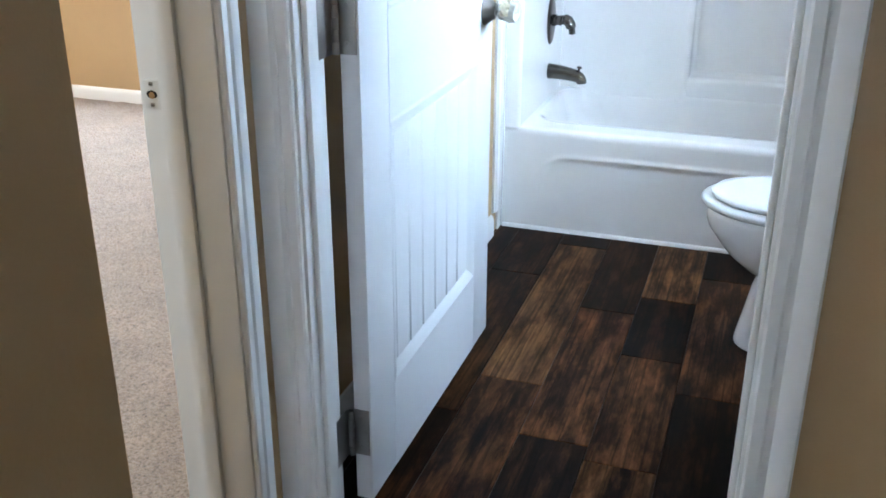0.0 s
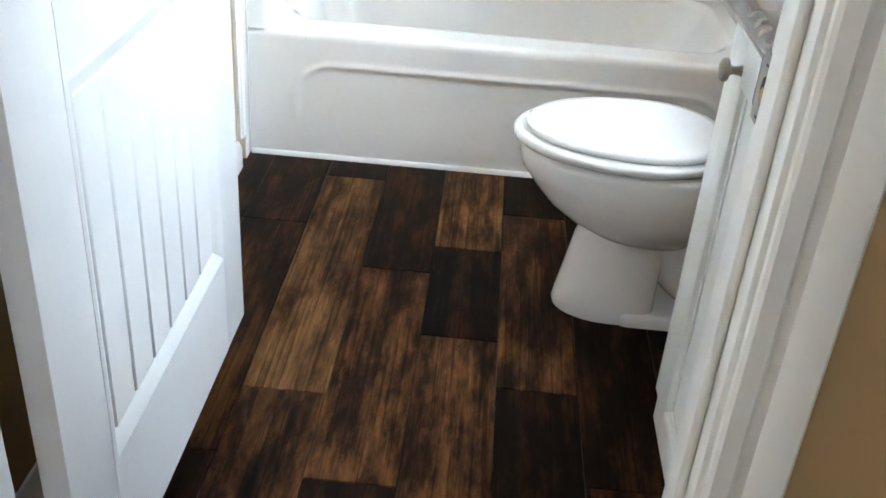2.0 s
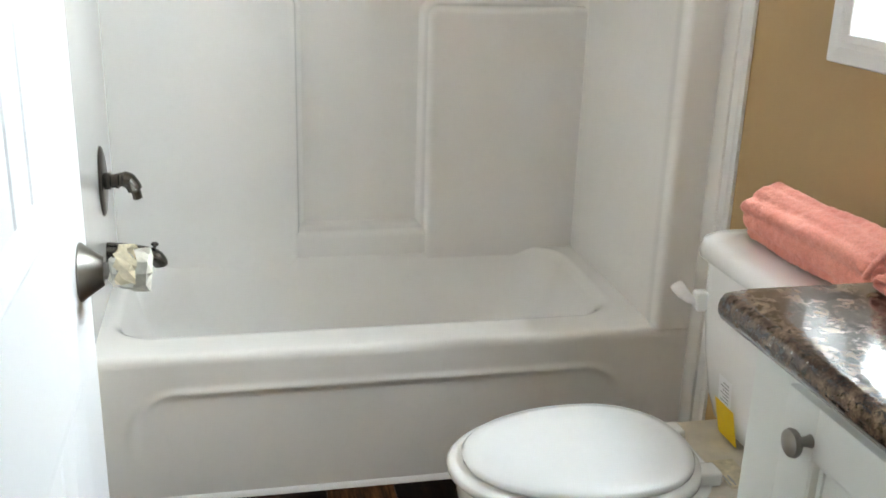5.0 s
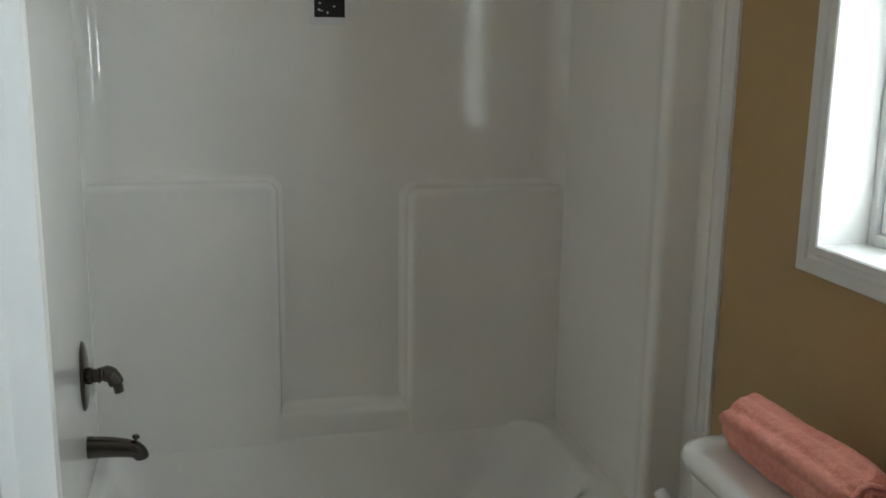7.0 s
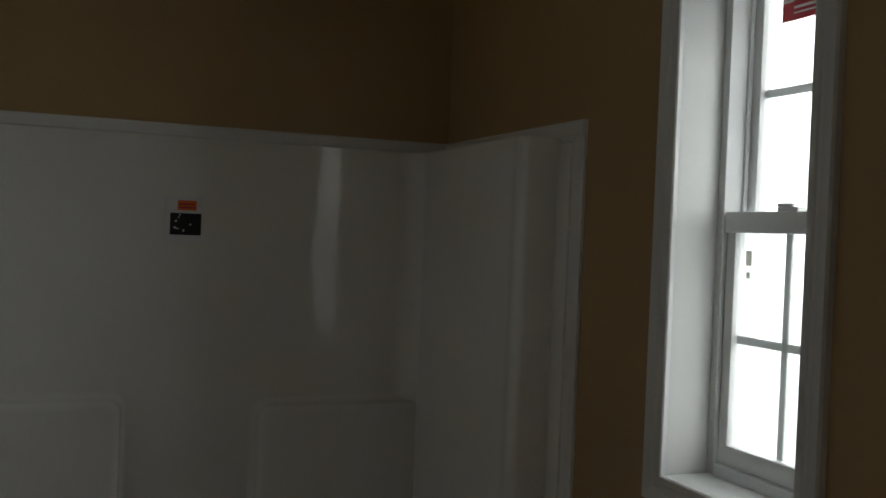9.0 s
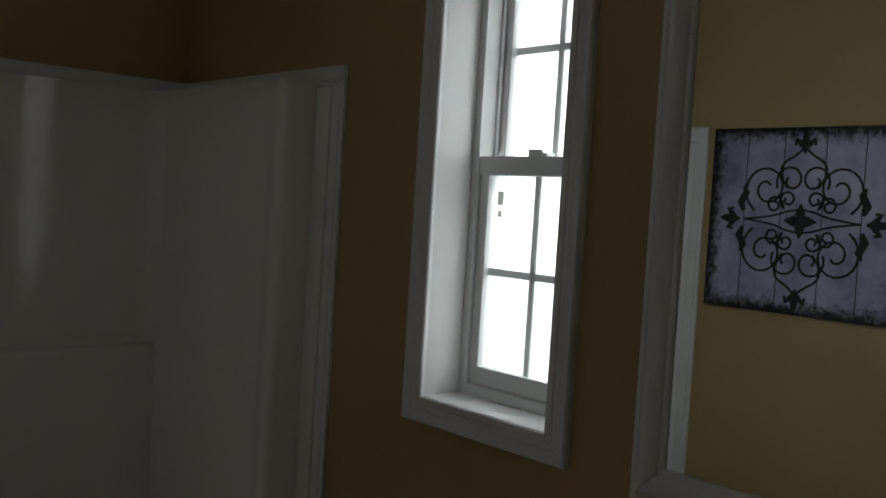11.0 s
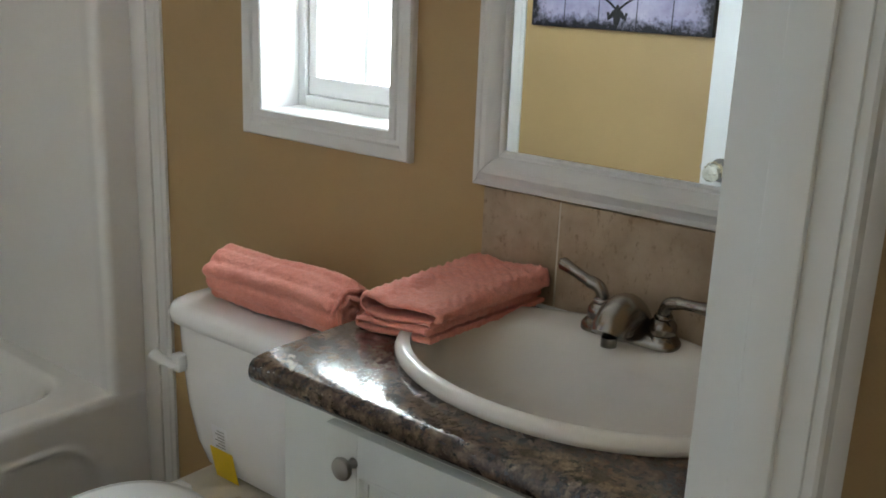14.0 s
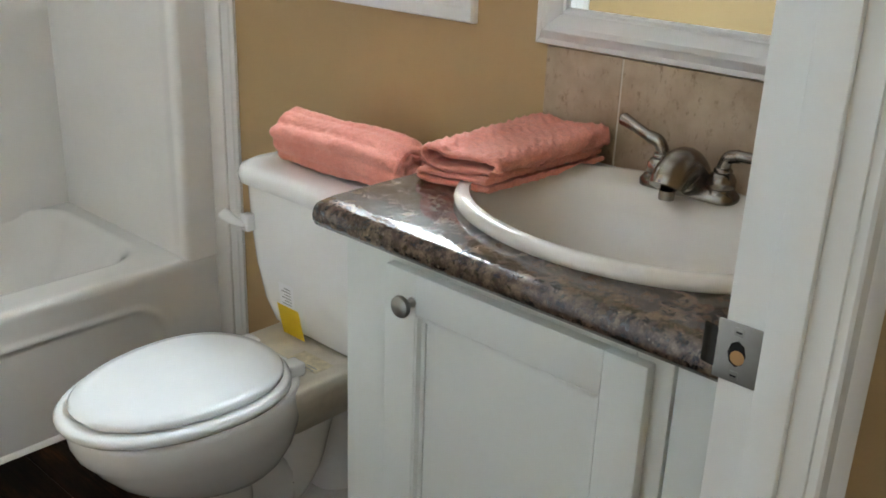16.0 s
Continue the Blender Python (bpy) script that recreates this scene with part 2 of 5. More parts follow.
BISQUE = mat("off_white_sink_china", (0.82, 0.78, 0.72), 0.14, var=0.03, scale=6, fine=30, bump=0.015, bump_scale=20, coat=0.4, rough_var=0.03)
DECK = mat("dusty_cream_china", (0.66, 0.60, 0.50), 0.45, var=0.12, scale=25, fine=120, bump=0.05, bump_scale=80)
SEAT = mat("white_seat_enamel", (0.82, 0.83, 0.83), 0.16, var=0.03, scale=6, fine=30, bump=0.02, bump_scale=15, coat=0.4, rough_var=0.03)
NICKEL = mat("brushed_nickel", (0.30, 0.27, 0.24), 0.24, 1.0, var=0.10, scale=20, fine=200, bump=0.04, bump_scale=200)
DARK_NICKEL = mat("dark_brushed_nickel", (0.13, 0.118, 0.105), 0.22, 1.0, var=0.10, scale=20, fine=200, bump=0.03, bump_scale=200)
STEEL = mat("satin_steel", (0.34, 0.325, 0.30), 0.33, 1.0, var=0.12, scale=20, fine=150, bump=0.05)
BRONZE = mat("dark_shower_metal", (0.040, 0.036, 0.033), 0.25, 1.0, var=0.1, scale=20)
# near-black for the shade in latch holes, screw slots and the mirror's mitre gaps
GAP = mat("recess_shade_black", (0.010, 0.008, 0.007), 0.9, var=0.1)
GROUT = mat("floor_underlay", (0.018, 0.012, 0.010), 0.8, var=0.2)
WRAP = mat("clear_plastic_wrap", (0.62, 0.60, 0.52), 0.15, var=0.25, scale=40, fine=120, bump=0.6, bump_scale=90)
TAPE = mat("cream_masking_tape", (0.70, 0.62, 0.44), 0.7, var=0.25, scale=60, fine=140, bump=0.5)
YELLOW = mat("yellow_sticker", (0.80, 0.56, 0.01), 0.5, var=0.06, scale=30)
PAPER = mat("white_paper_label", (0.78, 0.78, 0.80), 0.6, var=0.06, scale=30)
GREYINK = mat("grey_print", (0.42, 0.42, 0.42), 0.6, var=0.1)
ORANGE = mat("orange_label", (0.85, 0.16, 0.01), 0.5, var=0.06)
BLACK = mat("black_ink", (0.008, 0.008, 0.009), 0.4, var=0.1)
IRON = mat("black_scrollwork", (0.010, 0.010, 0.012), 0.55, var=0.2, scale=40)
VINYLWIN = mat("white_window_vinyl", (0.80, 0.81, 0.81), 0.35, var=0.03, bump=0.02)
WOODHOLE = mat("raw_pine", (0.42, 0.24, 0.10), 0.8, var=0.2, scale=30)
CANVAS, GLASS, MIRROR = canvas_mat(), glass_mat(), mirror_mat()
def film_mat(name, col, through_=0.6):
    m, n, l, p = nodes_of(name)
    tr, mx = n.new("ShaderNodeBsdfTranslucent"), n.new("ShaderNodeMixShader")
    tr.inputs["Color"].default_value = (*col, 1)
    p.inputs["Base Color"].default_value, p.inputs["Roughness"].default_value = (*col, 1), 0.5
    mx.inputs[0].default_value = through_
    l.new(p.outputs[0], mx.inputs[1])
    l.new(tr.outputs[0], mx.inputs[2])
    l.new(mx.outputs[0], n["Material Output"].inputs["Surface"])
    return m


REDLABEL, FADED, LETTER = film_mat("red_film_label", (0.50, 0.03, 0.05), 0.06), film_mat("faded_film_sticker", (0.55, 0.55, 0.52)), film_mat("white_film_lettering", (0.92, 0.92, 0.92), 0.1)
COUNTER, TILE, CARPET, TOWEL = laminate_mat(), tile_mat(), carpet_mat(), towel_mat()
PLANK_DARK = plank_mat("dark_plank", [(0.36, (0.006, 0.003, 0.002)), (0.50, (0.020, 0.008, 0.004)), (0.66, (0.085, 0.033, 0.012))])
PLANK_MID = plank_mat("brown_plank", [(0.36, (0.010, 0.004, 0.002)), (0.48, (0.048, 0.018, 0.008)), (0.64, (0.200, 0.083, 0.030))])
PLANK_LIGHT = plank_mat("amber_plank", [(0.35, (0.026, 0.010, 0.005)), (0.45, (0.150, 0.062, 0.023)), (0.62, (0.42, 0.205, 0.080))])
BACKDROP = glow_mat("bright_overcast_backdrop", (0.88, 0.97, 1.08), 26.0)
GROUND = mat("pale_concrete_ground", (0.84, 0.83, 0.81), 0.9, var=0.2, scale=1.5, fine=20, bump=0.4, bump_scale=30)


# ---- mesh helpers ----
def finish(name, bm, material, smooth=40):
    bmesh.ops.remove_doubles(bm, verts=bm.verts, dist=1e-6)
    bmesh.ops.recalc_face_normals(bm, faces=bm.faces)
    me = bpy.data.meshes.new(name)
    bm.to_mesh(me)
    bm.free()
    me.materials.append(material)
    if smooth:
        me.polygons.foreach_set("use_smooth", [True] * len(me.polygons))
        me.set_sharp_from_angle(angle=radians(smooth))
    return me


BASE = {}


def thing(name, at, label, category, group="", kind=""):
    ob = new(name)
    ob.location = at
    ob.empty_display_size = 0.1
    BASE[name if ob.name == name else ob.name] = Vector(at)
    return tagged(ob, label, category, group, kind)


def part(name, bm, material, parent, label="", smooth=40):
    """One mesh object under a thing or under a part; its points are in the world's metres."""
    ob = new(name, finish(name, bm, material, smooth))
    ob.parent = parent
    ob.matrix_parent_inverse = Matrix.Translation(-BASE.get(parent.name, Vector((0, 0, 0))))
    if label:
        ob["label"] = label
    return ob


def structure(name, bm, material, label, category, smooth=40):
    return tagged(new(name, finish(name, bm, material, smooth)), label, category, kind="structure")


def box(bm, x0, x1, y0, y1, z0, z1, bevel=0.0, seg=2, m=None):
    """A box between two corners, its edges rounded by bevel."""
    v = bmesh.ops.create_cube(bm, size=1, matrix=Matrix.Translation(((x0 + x1) / 2, (y0 + y1) / 2, (z0 + z1) / 2))
                              @ Matrix.Diagonal((abs(x1 - x0), abs(y1 - y0), abs(z1 - z0), 1)))["verts"]
    if bevel:
        made = bmesh.ops.bevel(bm, geom=list({e for k in v for e in k.link_edges}), offset=bevel, segments=seg, affect="EDGES", profile=0.5)
        v = list({k for f in made["faces"] for k in f.verts} | {k for k in v if k.is_valid})
    if m:
        bmesh.ops.transform(bm, matrix=m, verts=v)
    return bm


def boxed(*a, **k):
    return box(bmesh.new(), *a, **k)


def loft(bm, rings, closed=True, cap=(True, True)):
    """Joins rings of equally many points; closed: each ring is a loop."""
    rows = [[bm.verts.new(p) for p in r] for r in rings]
    k = len(rows[0])
    for a, b in zip(rows, rows[1:]):
        for i in range(k if closed else k - 1):
            bm.faces.new((a[i], a[(i + 1) % k], b[(i + 1) % k], b[i]))
    for flag, r in zip(cap, (rows[0], rows[-1])):
        if flag and closed:
            bm.faces.new(r)
    return bm


def lathe(bm, profile, m, seg=28):
    """Turns a profile of (radius, height) round the z axis of m."""
    rings = [[m @ Vector((r * math.cos(2 * math.pi * i / seg), r * math.sin(2 * math.pi * i / seg), z)) for i in range(seg)] for r, z in profile]
    return loft(bm, rings)


def tube(bm, pts, radii, seg=12, flat=1.0):
    """A rounded bar along points, with one radius or one for each point."""
    pts = [Vector(p) for p in pts]
    if not isinstance(radii, (list, tuple)):
        radii = [radii] * len(pts)
    rings, up = [], None
    for i, p in enumerate(pts):
        d = (pts[min(i + 1, len(pts) - 1)] - pts[max(i - 1, 0)]).normalized()
        if up is None:
            up = d.orthogonal().normalized()
        up = (up - d * up.dot(d)).normalized()
        side = d.cross(up)
        rings.append([p + (up * math.cos(a) + side * math.sin(a) * flat) * radii[i] for a in (2 * math.pi * k / seg for k in range(seg))])
    return loft(bm, rings)


def smooth_path(pts, steps=6):
    """Catmull-Rom points through the given ones."""
    pts = [Vector(p) for p in pts]
    ext = [pts[0] * 2 - pts[1]] + pts + [pts[-1] * 2 - pts[-2]]
    out = []
    for a, b, c, d in zip(ext, ext[1:], ext[2:], ext[3:]):
        for k in range(steps):
            t = k / steps
            out.append(0.5 * ((2 * b) + (c - a) * t + (2 * a - 5 * b + 4 * c - d) * t * t + (3 * b - a - 3 * c + d) * t ** 3))
    return out + [pts[-1]]


def rounded(x0, x1, y0, y1, z, r, n=6):
    """A rectangle with round corners at height z, as a ring."""
    out = []
    for cx, cy, a0 in ((x1 - r, y1 - r, 0), (x0 + r, y1 - r, 90), (x0 + r, y0 + r, 180), (x1 - r, y0 + r, 270)):
        for i in range(n + 1):
            a = radians(a0 + 90 * i / n)
            out.append(Vector((cx + r * math.cos(a), cy + r * math.sin(a), z)))
    return out


CASING = [(0, 0), (0, 0.010), (0.004, 0.013), (0.020, 0.013), (0.024, 0.010), (0.034, 0.010), (0.040, 0.014), (0.058, 0.017), (0.066, 0.017), (0.070, 0.012), (0.070, 0)]


def mitred(parent, names, profile, inner, axis, at, out, material, width=1.0, sides="lbrt", label="", gap=0.0):
    """A mitred frame round the opening inner = (u0, u1, v0, v1) on the wall axis = at, standing out by out (+1 or -1); each leg is a part."""
    u0, u1, v0, v1 = inner
    legs = {"b": ((u0, v0, -1, -1), (u1, v0, 1, -1)), "r": ((u1, v0, 1, -1), (u1, v1, 1, 1)), "t": ((u1, v1, 1, 1), (u0, v1, -1, 1)), "l": ((u0, v1, -1, 1), (u0, v0, -1, -1))}
    if "b" not in sides:
        legs["l"] = ((u0, v1, -1, 1), (u0, v0, -1, 0))
        legs["r"] = ((u1, v0, 1, 0), (u1, v1, 1, 1))
    for s in sides:
        rings = []
        way = {"b": (1, 0), "r": (0, 1), "t": (-1, 0), "l": (0, -1)}[s]
        for end, (u, v, su, sv) in zip((gap, -gap), legs[s]):
            u, v = u + way[0] * end, v + way[1] * end
            ring = []
            for w, d in profile:
                uu, vv, dd = u + su * w * width, v + sv * w * width, at + out * d
                ring.append((dd, uu, vv) if axis == "x" else (uu, dd, vv))
            rings.append(ring)
        part(names, loft(bmesh.new(), rings), material, parent, label, smooth=25)


# ---- structure ----
def wall_with_holes(name, axis, a0, a1, u0, u1, z0, z1, holes, material, label):
    """A thick wall between a0 and a1 on its axis, cut by openings (u0, u1, z0, z1)."""
    bm = bmesh.new()
    us = sorted({u0, u1, *(h[0] for h in holes), *(h[1] for h in holes)})
    zs = sorted({z0, z1, *(h[2] for h in holes), *(h[3] for h in holes)})
    for ua, ub in zip(us, us[1:]):
        for za, zb in zip(zs, zs[1:]):
            if any(h[0] <= ua and ub <= h[1] and h[2] <= za and zb <= h[3] for h in holes):
                continue
            if axis == "x":
                box(bm, a0, a1, ua, ub, za, zb)
            else:
                box(bm, ua, ub, a0, a1, za, zb)
    # inner faces between the blocks go
    bmesh.ops.remove_doubles(bm, verts=bm.verts, dist=1e-5)
    bm.verts.index_update()
    seen = {}
    for f in bm.faces:
        seen.setdefault(frozenset(v.index for v in f.verts), []).append(f)
    bmesh.ops.delete(bm, geom=[f for fs in seen.values() if len(fs) > 1 for f in fs], context="FACES_ONLY")
    return structure(name, bm, material, label, "wall", smooth=0)


T = 0.10
BW = (WY0 - 0.012, WY1 + 0.012, WZ0 - 0.012, WZ1 + 0.012)
wall_with_holes("wall_east", "x", XR, XR + 0.19, YD, YB, 0, CEIL, [BW], WALL, "tan painted wall with a narrow window")
wall_with_holes("wall_west", "x", XL - T, XL, YD, YB, 0, CEIL, [], WALL, "tan painted bathroom wall with a picture on it")
wall_with_holes("wall_north", "y", YB, YB + T, XL - T, XR + 0.19, 0, CEIL, [], WALL, "tan painted wall above the tub surround")
wall_with_holes("wall_south", "y", YH, YD, HX, 2.1, 0, CEIL, [(JL - 0.018, JR + 0.018, 0, 2.05)], WALL, "tan painted wall with the bathroom door opening")
wall_with_holes("wall_hall_west", "x", -0.10, HX, -2.66, YD, 0, CEIL, [(-2.566, BJ + 0.018, 0, 2.05)], WALL, "tan painted hall wall with the bedroom door opening")
wall_with_holes("wall_hall_corner", "x", 0.25, 0.35, -5.6, -2.57, 0, CEIL, [], WALL, "tan painted hall wall ending in a corner")
wall_with_holes("wall_hall_return", "y", -2.66, -2.58, HX, 0.25, 0, CEIL, [], WALL, "tan painted wall return beside the bedroom door")
# unseen opening added at the hall's end so that sky light brightens the hall
wall_with_holes("wall_hall_south", "y", -5.7, -5.6, 0.25, 2.1, 0, CEIL, [(1.42, 1.90, 1.10, 1.48)], WALL, "tan painted hall end wall with an added unseen opening for daylight")
wall_with_holes("wall_hall_east", "x", 2.0, 2.1, -5.6, YH, 0, CEIL, [], WALL, "tan painted hall wall")
wall_with_holes("wall_bedroom_north", "y", 1.0, 1.1, -3.6, XL - T, 0, CEIL, [(-3.02, -1.95, 0.62, 2.05)], WALL, "tan painted bedroom wall with a window")
wall_with_holes("wall_bedroom_west", "x", -3.6, -3.5, -3.6, 1.0, 0, CEIL, [(-2.95, -1.45, 0.80, 2.1)], WALL, "tan painted bedroom wall with a window")
wall_with_holes("wall_bedroom_south", "y", -3.7, -3.6, -3.6, 0.25, 0, CEIL, [], WALL, "tan painted bedroom wall")
structure("ceiling", boxed(-3.7, 2.1, -5.7, 1.1, CEIL, CEIL + 0.1), WHITE_WALL, "white textured ceiling", "ceiling")
structure("subfloor", boxed(-3.7, 2.1, -5.7, 1.1, -0.12, -0.004), GROUT, "dark subfloor under the planks", "floor", smooth=0)
structure("ground", boxed(-400, 400, -400, 400, -0.75, -0.60), GROUND, "pale concrete ground outside the house", "ground", smooth=0)
arc = [(1.5 + 45 * math.cos(radians(a)), -0.6 + 45 * math.sin(radians(a))) for a in range(-88, 89, 4)]
structure("backdrop", loft(bmesh.new(), [[(x, y, z) for x, y in arc] for z in (-0.62, 40)], closed=False), BACKDROP, "bright overcast distance outside the window", "backdrop", smooth=0)

# bedroom carpet: a deep, uneven pile
bm = bmesh.new()
nx, ny = 150, 230
rows = []
for j in range(ny + 1):
    row = []
    for i in range(nx + 1):
        x, y = -3.5 + 3.44 * i / nx, -3.6 + 4.6 * j / ny
        z = 0.010 + 0.006 * noise.noise((x * 28, y * 28, 0)) + 0.003 * noise.noise((x * 5, y * 5, 3))
        row.append(bm.verts.new((x, y, z)))
    rows.append(row)
for j in range(ny):
    for i in range(nx):
        bm.faces.new((rows[j][i], rows[j][i + 1], rows[j + 1][i + 1], rows[j + 1][i]))
tagged(structure("carpet", bm, CARPET, "beige cut-pile carpet in the bedroom", "carpet"), kind="structure")

BASEBOARD = [(0, 0), (0, 0.012), (0.055, 0.012), (0.066, 0.009), (0.074, 0.004), (0.076, 0)]


def baseboard(name, axis, at, out, u0, u1, label):
    rings = [[(at + out * d, u, z) if axis == "x" else (u, at + out * d, z) for z, d in BASEBOARD] for u in (u0, u1)]
    structure(name, loft(bmesh.new(), rings), TRIM_H, label, "baseboard", smooth=25)


baseboard("baseboard", "x", XL, 1, YD, -0.106, "white moulded baseboard along the bathroom wall")
baseboard("baseboard", "x", XR, -1, -0.98, -0.106, "white moulded baseboard behind the toilet")
baseboard("baseboard", "y", 1.0, -1, -3.5, XL - T, "white moulded baseboard in the bedroom")
baseboard("baseboard", "x", -3.5, 1, -3.6, 1.0, "white moulded baseboard in the bedroom")
baseboard("baseboard", "y", YH, -1, JR + 0.09, 2.0, "white moulded baseboard in the hall")
baseboard("baseboard", "x", 0.35, 1, -5.6, -2.57, "white moulded baseboard in the hall")


# ---- door frames ----
def strike_plate(parent, x, y, z, face, finish_=None, k_=1.0):
    """A steel strike on a jamb; face: the way the plate faces, as a unit vector along x or y."""
    ax = 0 if abs(face[0]) > 0.5 else 1
    s = face[ax]

    def slab(u0, u1, z0, z1, d0, d1, bev):
        u0, u1, z0, z1 = u0 * k_, u1 * k_, z0 * k_, z1 * k_
        if ax == 0:
            return boxed(x + s * d0, x + s * d1, y + u0, y + u1, z + z0, z + z1, bevel=bev)
        return boxed(x + u0, x + u1, y + s * d0, y + s * d1, z + z0, z + z1, bevel=bev)
    plate = part("strike_plate", slab(-0.022, 0.022, -0.030, 0.030, 0, 0.003, 0.0012), finish_ or STEEL, parent, "strike plate on the jamb")
    turn = pose(x, y, z, 0, 90 * s, 0) if ax == 0 else pose(x, y, z, -90 * s, 0, 0)
    # the hole is not cut: a flat black disc paints its shade
    hole = part("latch_hole_shade", lathe(bmesh.new(), [(0, 0.003), (0.0125 * k_, 0.003), (0.0125 * k_, 0.0035), (0, 0.0035)], turn @ Matrix.Diagonal((1.05, 0.72, 1, 1)), 8), GAP, plate, "flat black disc for the shade in the latch hole")
    part("bored_wood", lathe(bmesh.new(), [(0, 0.0035), (0.0072 * k_, 0.0035), (0.0072 * k_, 0.0039), (0, 0.0039)], turn @ Matrix.Translation((-0.0035 * k_ if ax == 0 else 0, -0.0012, 0)), 12), WOODHOLE, hole, "bare pine behind the latch hole")
    if ax == 0:
        part("lip", loft(bmesh.new(), [[(x + s * 0.003 + 0.004 * k * k * 0.5, y + 0.020 + 0.012 * k, z + e) for e in (-0.020, 0.020)] + [(x + s * 0.001 + 0.004 * k * k * 0.5, y + 0.020 + 0.012 * k, z + e) for e in (0.020, -0.020)] for k in (0, 0.5, 1, 1.4)]), BRONZE, plate, "dark bent lip")
    for dz in (-0.022, 0.022):
        screw = part("screw", slab(-0.0045, 0.0045, dz - 0.0045, dz + 0.0045, 0.003, 0.0042, 0.0011), STEEL, plate)
        # black bar on the screw head, painted for the shade in its slot
        part("screw_slot_shade", slab(-0.003, 0.003, dz - 0.0008, dz + 0.0008, 0.0042, 0.0046, 0.0), GAP, screw)
    return plate


frame1 = thing("door_1", ((JL + JR) / 2, YH, 0), "white painted bathroom door frame with moulded casing", "door frame", kind="structure")
yb, yh = YD + 0.002, YH - 0.002
part("jamb", boxed(JR, JR + 0.018, yh, yb, 0, 2.032, bevel=0.0015), TRIM, frame1)
part("jamb", boxed(JL - 0.018, JL, yh, yb, 0, 2.032, bevel=0.0015), TRIM, frame1)
part("head_jamb", boxed(JL - 0.018, JR + 0.018, yh, yb, 2.032, 2.05, bevel=0.0015), TRIM, frame1)
for nm, b in (("door_stop", (JR - 0.011, JR, YD - 0.073, YD - 0.038, 0, 2.021)), ("door_stop", (JL, JL + 0.011, YD - 0.073, YD - 0.038, 0, 2.021)),
              ("door_stop", (JL + 0.011, JR - 0.011, YD - 0.073, YD - 0.038, 2.021, 2.032))):
    part(nm, boxed(*b, bevel=0.003), TRIM, frame1)
mitred(frame1, "casing", CASING, (JL - 0.006, JR + 0.006, 0, 2.038), "y", YH, -1, TRIM, sides="lrt")
mitred(frame1, "casing", CASING, (JL - 0.006, JR + 0.006, 0, 2.038), "y", YD, 1, TRIM, sides="lt")
strike_plate(frame1, JR, YD - 0.014, 0.905, (-1, 0, 0))

frame2 = thing("door_2", (HX, -2.2, 0), "white painted bedroom door frame with moulded casing", "door frame", kind="structure")
part("jamb", boxed(-0.102, HX + 0.002, BJ, BJ + 0.018, 0, 2.032, bevel=0.0015), TRIM, frame2)
part("jamb", boxed(-0.102, HX + 0.002, -2.566, -2.548, 0, 2.032, bevel=0.0015), TRIM, frame2)
part("head_jamb", boxed(-0.102, HX + 0.002, -2.566, BJ + 0.018, 2.032, 2.05, bevel=0.0015), TRIM, frame2)
part("door_stop", boxed(-0.062, -0.026, BJ - 0.011, BJ, 0, 2.02, bevel=0.003), TRIM, frame2)
mitred(frame2, "casing", CASING, (-2.542, BJ - 0.004 + 0.010, 0, 2.038), "x", HX, 1, TRIM, width=0.62, sides="rt")
strike_plate(frame2, -0.080, BJ, 0.905, (0, -1, 0), TRIM, 0.72)


